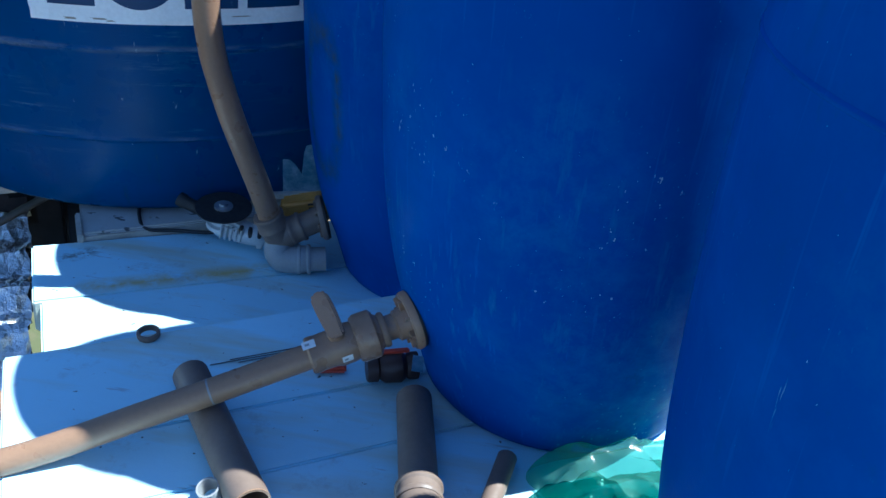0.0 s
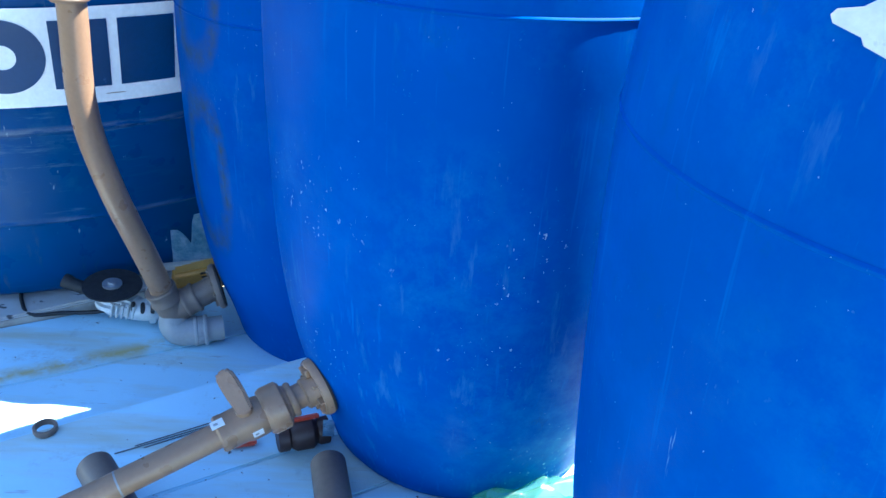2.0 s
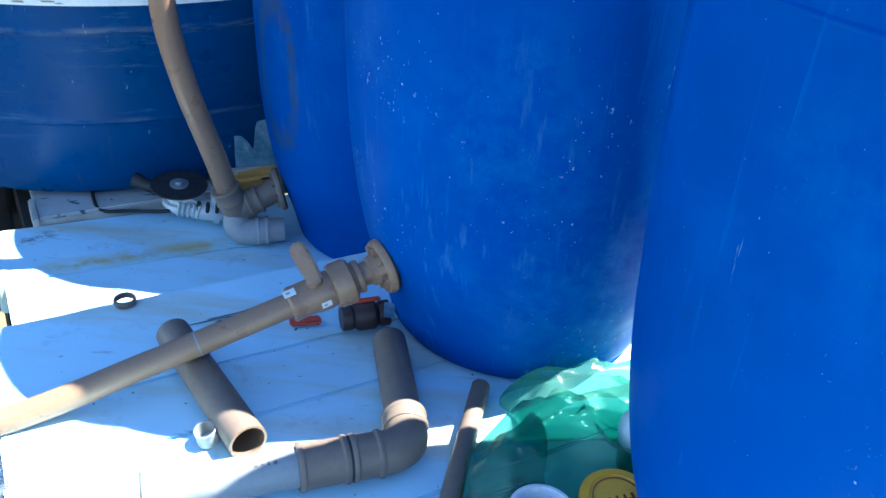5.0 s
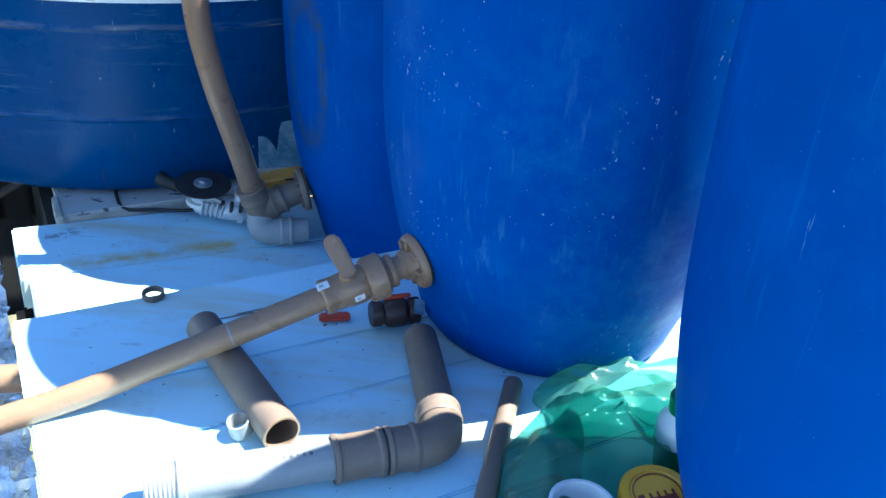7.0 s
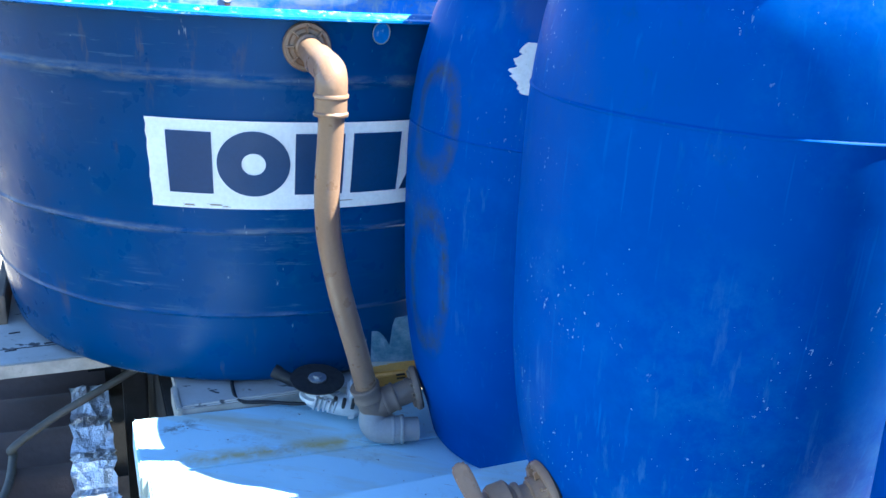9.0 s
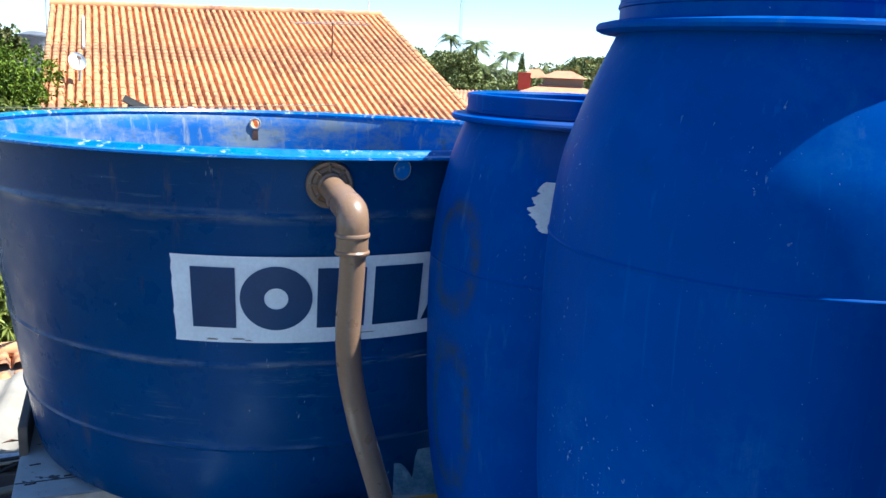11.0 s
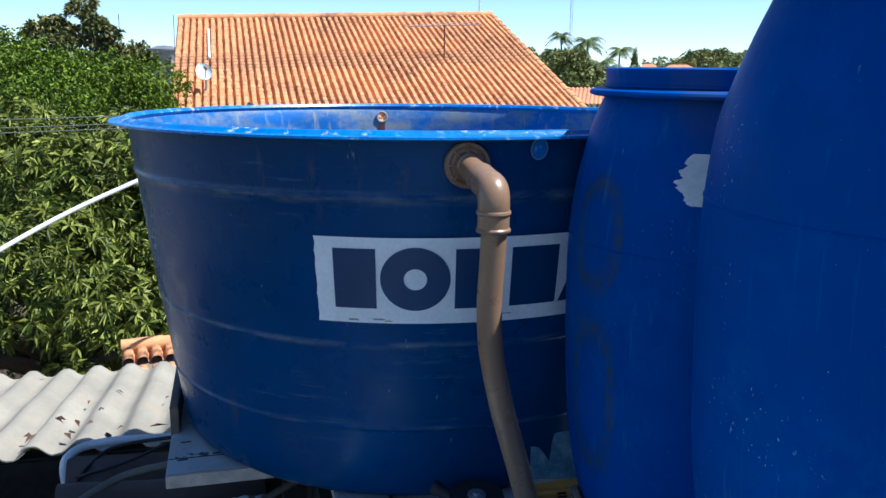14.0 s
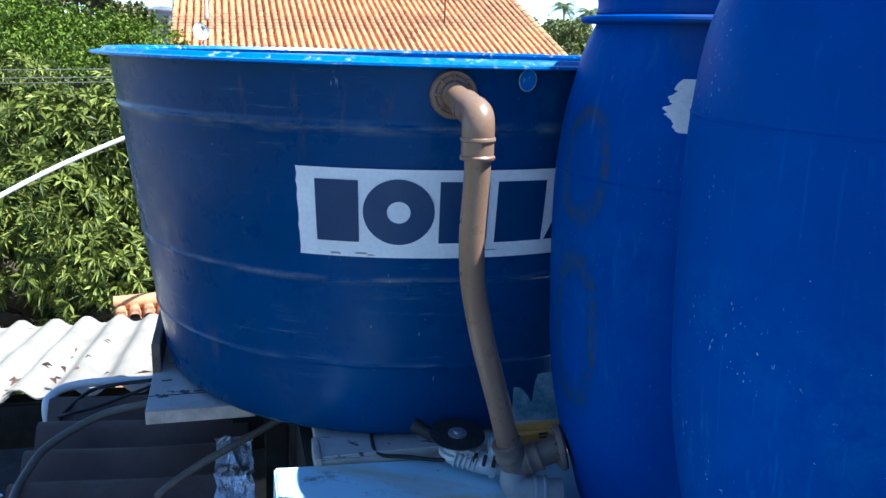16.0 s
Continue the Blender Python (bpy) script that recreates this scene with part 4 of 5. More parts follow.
ring_ob = tagged(part("lock_nut", turned([(0.0150, 0.0), (0.0188, 0.0), (0.0196, 0.003), (0.0196, 0.009), (0.0188, 0.012), (0.0150, 0.012)], Matrix.Translation((-0.294, 1.022, 0.0008)) @ pose(0, 0, 0, 3, 0, 0) @ Matrix.Diagonal((0.93, 0.93, 0.8, 1)), 20, True), M_pvc_old), "dusty brown plastic lock nut lying on the board edge", "fitting")

joint = thing("elbow_assembly", (0.1, 0.68, 0.0), "grey PVC pipe with brown coupling and elbow, lying down", "pipe fitting")
jz = 0.0305
part("threaded_end", turned([(0.020, 0.0), (0.0255, 0.0)] + [(0.0255 + 0.0016 * (i % 2), 0.0025 * i) for i in range(1, 15)] + [(0.0295, 0.038), (0.0295, 0.046), (0.026, 0.048), (0.020, 0.048)], axis((-0.148, 0.583, jz), (0.285, 0.105, 0)), 32), M_pvc_pale, joint, "pale threaded pipe end with pipe tape")
gp = part("grey_pipe", tube([(-0.105, 0.599, jz), (0.065, 0.662, jz)], 0.0255, 36, 0.003), M_pvc_pale, joint, "pale grey pipe with printed marks")
pd = Vector((0.285, 0.105, 0)).normalized()
for i in range(13):
    sd = Vector((0.10, -0.35, 0.93))
    sd = (sd - pd * sd.dot(pd)).normalized()
    mm = Matrix((pd, sd.cross(pd), sd)).transposed().to_4x4()
    mm.translation = Vector((-0.105, 0.599, jz)) + pd * (0.05 + 0.0080 * i) + sd * 0.0256
    part("printed_mark", block(mm, ((0.0030, 0.0045)[i % 3 == 0], (0.0045, 0.0028, 0.004)[i % 3], 0.0005), 0.0, 1), M_ink, gp)
part("coupling", socket((0.058, 0.658, jz), (0.118, 0.681, jz), 0.0290, 0.0024), M_pvc_old, joint)
part("rubber_ring", tube([(0.116, 0.680, jz), (0.122, 0.682, jz)], 0.0300, 36), M_seal, joint)
part("elbow_socket", socket((0.121, 0.682, jz), (0.160, 0.696, jz), 0.0290, 0.0024), M_pvc_old, joint)
part("elbow", tube(curve_points([(0.150, 0.692, jz), (0.172, 0.701, jz), (0.187, 0.716, jz), (0.189, 0.735, jz), (0.185, 0.752, jz)], 6), 0.0288, 36), M_pvc_old, joint)
part("elbow_mouth", socket((0.187, 0.742, jz), (0.182, 0.770, jz), 0.0290, 0.0024), M_pvc_old, joint)
part("stub_pipe", tube([(0.183, 0.765, jz), (0.146, 0.942, 0.0262)], 0.0258, 36, 0.003), M_pvc_old, joint)

rod = tagged(part("thin_pipe", tube([(0.289, 0.866, 0.0142), (0.253, 0.655, 0.0142), (0.237, 0.56, 0.0142)], 0.0138, 24, 0.002), M_pvc_old), "thin dusty brown pipe lying by the plastic bag", "pipe")

old_valve = thing("old_valve", (0.11, 0.985, 0.0), "old dark brown valve with red lever lying behind pipes", "valve")
oa = axis((0.064, 0.995, 0.0245), (0.10, 0.038, 0.0))
part("valve_body", turned([(0.0, 0.0), (0.019, 0.0), (0.021, 0.003), (0.021, 0.016), (0.0175, 0.019), (0.0235, 0.027), (0.0242, 0.052), (0.018, 0.060), (0.021, 0.064), (0.021, 0.078), (0.0, 0.080)], oa, 28), M_pvc_dark, old_valve)
part("lever", block(Matrix.Translation((0.102, 1.015, 0.0500)) @ pose(0, 0, 0, 6, 0, 22), (0.046, 0.010, 0.005), 0.002), M_red, old_valve, "red plastic lever")
part("tag", block(Matrix.Translation((0.140, 1.006, 0.040)) @ pose(0, 0, 0, 50, 14, 20), (0.018, 0.024, 0.0012), 0.0, 1), M_film, old_valve, "crumpled silver-blue tag")
red_lever = tagged(part("red_lever", block(Matrix.Translation((0.005, 1.005, 0.0065)) @ pose(0, 0, 0, 0, 0, 15), (0.050, 0.018, 0.010), 0.003), M_red), "small orange-red plastic lever on the boards", "lever")

# green film bag, crumpled against the drum
def bag_mesh(at, half_long, half_wide, high, turn, seed):
    """A slack film bag: a flattened pillow broken into broad facets and sharp folds."""
    vs, fs = [], []
    nu, nv = 84, 40
    m = Matrix.Translation(at) @ pose(0, 0, 0, 0, 0, turn)
    for j in range(nv + 1):
        t = j / nv
        for i in range(nu):
            a = 2 * math.pi * i / nu
            lobe = 1 + 0.10 * math.sin(2 * a + seed) + 0.09 * math.sin(5 * a + 2 * seed)
            k = math.sin(t * math.pi / 2) ** 0.75 * lobe
            x, y = half_long * k * math.cos(a), half_wide * k * math.sin(a)
            dome = max(0.0, 1 - t ** 2.6)
            fold = abs(noise.noise(Vector((x * 8 + seed, y * 14, seed)))) * 1.5
            fold += 0.42 * abs(noise.noise(Vector((x * 19 + y * 10, y * 23 - x * 7, seed + 3.0))))
            fold += 0.05 * noise.noise(Vector((x * 70, y * 70, seed + 6.0)))
            h = high * dome * (1.05 - 0.80 * fold) + 0.007 * (1 - dome) * abs(noise.noise(Vector((x * 40, y * 40, 2.0))))
            # it climbs a little towards the gap between the drums
            h += 0.055 * max(0.0, x / half_long) ** 2 * (1 - 0.5 * t)
            vs.append(m @ Vector((x, y, max(0.002, h))))
    for j in range(nv):
        for i in range(nu):
            k = (i + 1) % nu
            fs.append((j * nu + i, j * nu + k, (j + 1) * nu + k, (j + 1) * nu + i))
    return vs, fs


bag = thing("plastic_bag", (0.42, 0.76, 0.0), "crumpled translucent green plastic bag between the drums", "bag")
for name, spec in (("bag_body", ((0.405, 0.738, 0.0), 0.165, 0.086, 0.098, 36, 1.3)), ("rear_fold", ((0.478, 0.862, 0.0), 0.170, 0.072, 0.066, 20, 4.1)), ("mouth", ((0.328, 0.688, 0.0), 0.056, 0.048, 0.072, 60, 7.7))):
    film = part(name, bag_mesh(*spec), M_bag, bag, smooth=False)
    film.data.shade_smooth()
    film.data.set_sharp_from_angle(angle=radians(30))

bottle = thing("cleaner_bottle", (0.505, 0.742, 0.0), "white bottle with green cap and green label", "bottle")
bm_ = Matrix.Translation((0.508, 0.735, 0.0)) @ pose(0, 0, 0, 0, -8, 0) @ Matrix.Diagonal((0.92, 0.92, 0.84, 1))
part("bottle_body", turned([(0.0, 0.0), (0.034, 0.0), (0.037, 0.004), (0.037, 0.085), (0.034, 0.10), (0.016, 0.118), (0.014, 0.13), (0.0, 0.13)], bm_, 32), M_whiteplastic, bottle)
part("bottle_label", turned([(0.0374, 0.012), (0.0378, 0.013), (0.0378, 0.066), (0.0374, 0.067)], bm_, 32), M_green, bottle, "green printed label")
part("cap", turned([(0.0, 0.118), (0.021, 0.118), (0.0215, 0.122), (0.0205, 0.146), (0.0, 0.148)], bm_, 24), M_green, bottle, "green screw cap")

jar = thing("yellow_jar", (0.452, 0.628, 0.0), "small jar with yellow lid and maroon print", "jar")
jm = Matrix.Translation((0.452, 0.628, 0.0)) @ pose(0, 0, 0, 4, -3, 0)
part("jar_body", turned([(0.0, 0.0), (0.040, 0.0), (0.042, 0.003), (0.042, 0.046), (0.0, 0.046)], jm, 36), M_lid_yellow, jar)
lid = part("lid", turned([(0.0, 0.044), (0.0445, 0.044), (0.0455, 0.047), (0.0455, 0.058), (0.0435, 0.061), (0.034, 0.0615), (0.033, 0.060), (0.0, 0.060)], jm, 48), M_lid_yellow, jar)
part("lid_print", turned([(0.0285, 0.0606), (0.0300, 0.0606), (0.0300, 0.0612), (0.0285, 0.0612)], jm, 40, True), M_maroon, lid)
part("lid_print", block(jm @ pose(0.0, -0.008, 0.0608, 0, 0, 18), (0.046, 0.018, 0.0012), 0.0, 1), M_maroon, lid)
for i in range(4):
    part("lid_mark", block(jm @ pose(-0.014 + 0.009 * i, -0.006 + 0.003 * i, 0.0617, 0, 0, 18), (0.006, (0.010, 0.008)[i % 2], 0.0006), 0.0, 1), M_lid_yellow, lid)

cup = thing("glue_pot", (0.357, 0.596, 0.0), "white plastic pot with dried glue inside", "pot")
cm = Matrix.Translation((0.357, 0.596, 0.0))
part("pot_body", turned([(0.0, 0.0), (0.032, 0.0), (0.034, 0.003), (0.037, 0.055), (0.039, 0.056), (0.039, 0.060), (0.0345, 0.060), (0.032, 0.03), (0.0, 0.028)], cm, 40), M_whiteplastic, cup)
part("glue", turned([(0.0, 0.032), (0.0325, 0.0325), (0.0325, 0.029), (0.0, 0.029)], cm, 32), M_paste, cup, "dried yellowish glue")
knife = tagged(part("red_knife", block(Matrix.Translation((0.310, 0.668, 0.009)) @ pose(0, 0, 0, 0, 0, 28), (0.085, 0.016, 0.012), 0.004), M_maroon), "dark red tool handle poking out below the bag", "tool")
# ---------------------------------------------------------------- tools on the lower boards
grinder = thing("angle_grinder", (-0.33, 1.55, LOW(-0.33, 1.55)), "white angle grinder with black disc lying on its back", "power tool")
gz = LOW(-0.33, 1.55)
gd = Matrix.Translation((-0.373, 1.548, gz + 0.088)) @ pose(0, 0, 0, 5, 4, 0)
part("cutting_disc", turned([(0.0, 0.0), (0.060, 0.0), (0.0605, 0.001), (0.060, 0.003), (0.024, 0.003), (0.0, 0.003)], gd, 48), M_disc, grinder, "black cutting disc")
part("disc_nut", turned([(0.0, 0.003), (0.020, 0.003), (0.020, 0.007), (0.009, 0.008), (0.009, 0.013), (0.0, 0.014)], gd, 24), M_steel, grinder, "steel clamping nut")
part("gear_head", joined(turned([(0.0, -0.005), (0.024, -0.005), (0.027, -0.012), (0.029, -0.045), (0.022, -0.062), (0.0, -0.064)], gd, 28), block(gd @ pose(0.030, -0.012, -0.036, 0, 0, -20), (0.07, 0.05, 0.046), 0.012, 3)), M_metal, grinder, "cast alloy gear head")
for i in range(5):
    part("vent_slot", block(Matrix.Translation((-0.322 + 0.020 * i, 1.512 + (0.002, 0.0, 0.003, 0.010, 0.022)[i], gz + 0.058)) @ pose(0, 0, 0, 24, 10, 4 * i), (0.008, 0.012, 0.030), 0.002, 1), M_seal, grinder, "dark cooling slot")
for i in range(5):
    part("fin", block(gd @ pose(0.010 + 0.011 * i, -0.040, -0.034, 0, 12, -20), (0.004, 0.010, 0.036), 0.001, 1), M_metal, grinder)
part("bearing_plate", block(Matrix.Translation((-0.292, 1.546, gz + 0.052)) @ pose(0, 0, 0, 0, 6, 18), (0.026, 0.056, 0.078), 0.007, 3), M_metal, grinder, "cast white bearing plate")
part("neck", turned([(0.0, -0.002), (0.027, -0.002), (0.027, -0.012), (0.022, -0.016), (0.022, -0.030), (0.036, -0.034), (0.038, -0.042), (0.0, -0.044)], gd, 32), M_metal, grinder)
part("motor_body", tube(curve_points([(-0.335, 1.536, gz + 0.042), (-0.30, 1.536, gz + 0.040), (-0.268, 1.556, gz + 0.038), (-0.22, 1.60, gz + 0.036)], 6), 0.024, 28), M_metal, grinder, "dusty white motor housing")
part("side_handle", tube(curve_points([(-0.405, 1.556, gz + 0.070), (-0.440, 1.548, gz + 0.082), (-0.474, 1.552, gz + 0.094)], 6), [0.010] * 4 + [0.014] * 6 + [0.016] * 3, 16), M_seal, grinder, "black rubber side handle")
power_cord = tagged(part("power_cord", tube(curve_points([(-0.375, 1.562, gz + 0.024), (-0.418, 1.556, gz + 0.016), (-0.486, 1.546, gz + 0.016), (-0.545, 1.528, gz + 0.020), (-0.575, 1.560, gz + 0.030), (-0.60, 1.62, -0.104), (-0.62, 1.70, -0.104)], 6), 0.0042, 10), M_cable), "black power cord along the board edge", "cable")
drill = thing("yellow_tool", (-0.21, 1.64, LOW(-0.21, 1.64)), "worn yellow power tool housing behind the flange", "power tool")
dm = Matrix.Translation((-0.214, 1.655, -0.064)) @ pose(0, 0, 0, 8, -11, 9)
part("housing", joined(block(dm, (0.125, 0.048, 0.040), 0.009, 3), block(dm @ pose(-0.040, -0.004, -0.016), (0.040, 0.044, 0.020), 0.005)), M_yellow, drill)
for x, z in ((0.012, 0.012), (0.012, 0.003), (-0.026, -0.012), (-0.014, -0.012)):
    part("vent_slot", block(dm @ pose(x, -0.0236, z, 0, 0, 0), (0.020 if x > 0 else 0.006, 0.002, 0.0045), 0.0, 1), M_seal, drill, "black vent slot")


def sheet_scrap():
    """A torn upright scrap of silvery-blue plastic film."""
    vs, fs = [], []
    n, h = 22, 12
    for j in range(h + 1):
        t = j / h
        for i in range(n + 1):
            s = i / n
            top = 0.092 - 0.042 * max(0.0, (s - 0.10) / 0.28) ** 1.6 if s < 0.38 else 0.114 + 0.020 * s - 0.04 * max(0.0, 1 - (s - 0.38) / 0.05)
            k = 0.003 * noise.noise(Vector((s * 5, t * 4, 2.0)))
            p = Vector((-0.281, 1.676, -0.066)).lerp(Vector((-0.165, 1.692, -0.052)), s)
            vs.append(p + Vector((0, k, top * t)))
    for j in range(h):
        for i in range(n):
            a = j * (n + 1) + i
            fs.append((a, a + 1, a + n + 2, a + n + 1))
    return vs, fs


scrap = tagged(part("foil_scrap", sheet_scrap(), M_film, None, smooth=False), "torn silvery film standing between tank and drum", "film")
strip_wood = tagged(part("wood_strip", block(Matrix.Translation((-0.235, 1.668, -0.052)) @ pose(0, 0, 0, 0, -6, 8), (0.16, 0.02, 0.012), 0.002), M_board_edge), "pale wooden strip below the torn film", "strip")

# ---------------------------------------------------------------- hoses, pipes and cables at the side
hose = tagged(part("grey_hose", tube(curve_points([(-0.880, 1.774, -0.175), (-0.909, 1.736, -0.190), (-0.977, 1.651, -0.225), (-1.047, 1.581, -0.265), (-1.100, 1.501, -0.305), (-1.104, 1.502, -0.330), (-1.033, 1.360, -0.335), (-0.953, 1.060, -0.335)], 8), 0.0098, 16), M_hose), "dusty grey hose looping over the roof edge", "hose")
hose2 = tagged(part("dark_hose", tube(curve_points([(-1.237, 1.746, -0.185), (-1.292, 1.726, -0.200), (-1.411, 1.685, -0.235), (-1.478, 1.560, -0.275), (-1.466, 1.461, -0.305), (-1.434, 1.386, -0.320), (-1.373, 1.297, -0.330)], 8), 0.0108, 16), M_hose), "dusty grey hose across the dark roof", "hose")
white_pipe = tagged(part("white_conduit", tube(curve_points([(-1.486, 2.096, -0.300), (-1.550, 2.073, -0.310), (-1.684, 2.020, -0.315), (-1.760, 1.956, -0.318), (-1.765, 1.886, -0.322), (-1.756, 1.854, -0.350), (-1.760, 1.865, -0.450), (-1.774, 1.885, -0.540)], 8), 0.0135, 20), M_conduit), "white plastic conduit bent over the roof edge", "conduit")
cable = tagged(part("black_cable", tube(curve_points([(-1.509, 2.055, -0.295), (-1.608, 2.005, -0.305), (-1.668, 1.960, -0.315), (-1.683, 1.900, -0.330), (-1.681, 1.842, -0.345), (-1.710, 1.838, -0.400)], 8), 0.006, 10), M_cable), "thin black cable beside the conduit", "cable")
cable2 = tagged(part("black_cable", tube(curve_points([(-1.498, 2.025, -0.300), (-1.573, 1.930, -0.325), (-1.624, 1.866, -0.335), (-1.674, 1.832, -0.345), (-1.804, 1.895, -0.420)], 8), 0.005, 10), M_cable), "thin black cable lying across the dark roof", "cable")
side_pipe = tagged(part("side_pipe", tube([(-0.30, 1.12, -0.225), (-0.611, 1.032, -0.215), (-1.2, 0.865, -0.22)], 0.0255, 28, 0.003), M_pvc), "brown PVC pipe passing below the board edge", "pipe")
pole = tagged(part("white_pole", tube(curve_points([(-3.630, 7.572, 0.413), (-4.550, 5.986, -0.127), (-4.895, 4.812, -0.502), (-5.125, 2.857, -1.174), (-5.309, 1.477, -1.887), (-6.200, -5.000, -6.600)], 8), 0.0185, 14), M_conduit), "thin white pole slanting behind the tank", "pole")

# ---------------------------------------------------------------- trees
def leaf_cloud(spots, count, length, width, per, seed, droop=0.5, spread=1.0, whorl=False):
    """Rosettes of slim leaves strewn over lumps (x, y, z, r); only outward halves."""
    g = np.random.default_rng(seed)
    spots = np.array(spots)
    w = spots[:, 3] ** 2
    idx = g.choice(len(spots), count, p=w / w.sum())
    d = g.normal(size=(count, 3))
    d[:, 2] = np.abs(d[:, 2]) * 0.9 - 0.25
    d /= np.linalg.norm(d, axis=1)[:, None]
    c = spots[idx, :3] + d * (spots[idx, 3] * g.uniform(0.72, 1.05, count))[:, None]
    n = count * per
    cc = np.repeat(c, per, 0)
    dd = np.repeat(d, per, 0)
    a = g.normal(size=(n, 3))
    if whorl:
        a -= dd * (a * dd).sum(1)[:, None]
        a /= np.linalg.norm(a, axis=1)[:, None]
        a += dd * 0.55 + g.normal(size=(n, 3)) * 0.15
    else:
        a = a * spread + dd * 0.9
    a[:, 2] -= droop * g.uniform(0.2, 1.2, n)
    a /= np.linalg.norm(a, axis=1)[:, None]
    s = np.cross(a, g.normal(size=(n, 3)))
    s /= np.linalg.norm(s, axis=1)[:, None]
    L = length * g.uniform(0.7, 1.25, n)[:, None]
    W = width * g.uniform(0.7, 1.2, n)[:, None]
    tip = cc + a * L
    tip[:, 2] -= 0.18 * L[:, 0]
    mid = cc + a * L * 0.5
    vs = np.stack([cc, mid + s * W, tip, mid - s * W], 1).reshape(-1, 3)
    fs = np.arange(n * 4).reshape(-1, 4)
    return vs.tolist(), fs.tolist()


def lumps(centre, rx, rz, n, size, seed):
    """Clumps on an uneven ellipsoid."""
    r = random.Random(seed)
    out = []
    for i in range(n):
        z = r.uniform(-0.75, 1.0)
        a = r.uniform(0, 2 * math.pi)
        k = math.sqrt(max(0, 1 - z * z)) * r.uniform(0.75, 1.05)
        out.append((centre[0] + rx * k * math.cos(a), centre[1] + rx * k * math.sin(a), centre[2] + rz * z, size * r.uniform(0.6, 1.25)))
    return out


def tree(name, foot, spots, material, label, count, length, width, per, seed, droop=0.5, spread=1.0, trunk=0.2, whorl=False):
    t = thing(name, foot, label, "tree")
    top = Vector((sum(s[0] for s in spots) / len(spots), sum(s[1] for s in spots) / len(spots), sum(s[2] for s in spots) / len(spots)))
    foot = Vector(foot)
    line = curve_points([foot, foot.lerp(top, 0.35) + Vector((0.2, -0.1, 0)), foot.lerp(top, 0.7) + Vector((-0.1, 0.15, 0)), top], 5)
    n = len(line)
    part("trunk", tube(line, [trunk * (1 - 0.7 * i / n) for i in range(n)], 12), M_bark, t)
    r = random.Random(seed)
    for s in r.sample(list(spots), min(14, len(spots))):
        q = line[int(n * r.uniform(0.45, 0.8))]
        e = Vector(s[:3])
        ln = curve_points([q, q.lerp(e, 0.5) + Vector((0, 0, 0.12 * (e - q).length)), e], 4)
        part("limb", tube(ln, [trunk * 0.45 * (1 - 0.8 * i / len(ln)) for i in range(len(ln))], 7), M_bark, t)
    part("crown", leaf_cloud(spots, count, length, width, per, seed, droop, spread, whorl), material, t, smooth=False)
    return t


def polar(deg_left, dist, z):
    """A place by its bearing (degrees left of straight ahead) and distance."""
    return (-math.sin(radians(deg_left)) * dist, math.cos(radians(deg_left)) * dist, z)


mc = polar(43.5, 12.6, -2.75)
tree("mango_tree", (mc[0], mc[1], -6.6), lumps(mc, 3.3, 2.8, 110, 0.60, 3), M_mango, "dense mango tree with long drooping leaves below the roof", 17500, 0.148, 0.0175, 11, 3, 0.42, 0.9, 0.28, True)
mc2 = polar(36.0, 13.6, -4.2)
tree("mango_tree", (mc2[0], mc2[1], -6.6), lumps(mc2, 2.2, 1.9, 40, 0.6, 13), M_mango, "lower mango tree in the shade behind the tank", 5200, 0.145, 0.0170, 11, 14, 0.42, 0.9, 0.2, True)
ac = polar(45.5, 18.5, -1.75)
tree("feathery_tree", (ac[0], ac[1], -6.6), lumps(ac, 4.6, 2.6, 170, 0.75, 5), M_acacia, "spreading tree with fine bright green foliage", 52000, 0.080, 0.019, 6, 5, 0.25, 1.2, 0.25)
bc = polar(40.2, 26.0, 1.1)
tree("broadleaf_tree", (bc[0], bc[1], -6.6), lumps((bc[0], bc[1], bc[2] + 0.2), 1.45, 1.15, 17, 0.36, 7) + lumps(polar(37.6, 25.5, 0.9), 0.6, 0.7, 7, 0.36, 8), M_almond, "open-crowned tree with broad olive leaves against the sky", 1500, 0.17, 0.042, 7, 7, 0.5, 1.0, 0.18)

# ---------------------------------------------------------------- the tiled house
RL, RR = Vector((-13.36, 19.82, 1.95)), Vector((-5.98, 24.21, 2.20))
rdir = (RR - RL).normalized()
RLEN = (RR - RL).length
fall = Vector((0.53, -0.848, -0.335))
fall = (fall - rdir * fall.dot(rdir)).normalized()
nrm = rdir.cross(-fall).normalized()
house = thing("tiled_house", (RL + RR) / 2 + Vector((0, 0, -8.7)), "house with a broad orange clay-tile roof, patched with soot", "house")
SLOPE = 8.2
q = [RL, RR, RR + fall * SLOPE, RL + fall * SLOPE]
rb = bmesh.new()
top = [rb.verts.new(p - nrm * 0.05) for p in q]
low = [rb.verts.new(p - nrm * 0.16) for p in q]
rb.faces.new(top)
rb.faces.new(list(reversed(low)))
for i in range(4):
    j = (i + 1) % 4
    rb.faces.new((top[i], low[i], low[j], top[j]))
roof = part("roof", rb, M_wood, house, smooth=False)
back = -fall.copy()
hb = Vector((back.x, back.y, 0)).normalized()
rb2 = bmesh.new()
f2 = [RR, RL, RL + hb * 5 - Vector((0, 0, 1.8)), RR + hb * 5 - Vector((0, 0, 1.8))]
rb2.faces.new([rb2.verts.new(p - nrm * 0.02) for p in f2])
part("rear_roof", rb2, M_clay_far, house, smooth=False)
wb = bmesh.new()
e0, e1 = RL + fall * (SLOPE - 0.5) + rdir * 0.3 - nrm * 0.2, RR + fall * (SLOPE - 0.5) - rdir * 0.3 - nrm * 0.2
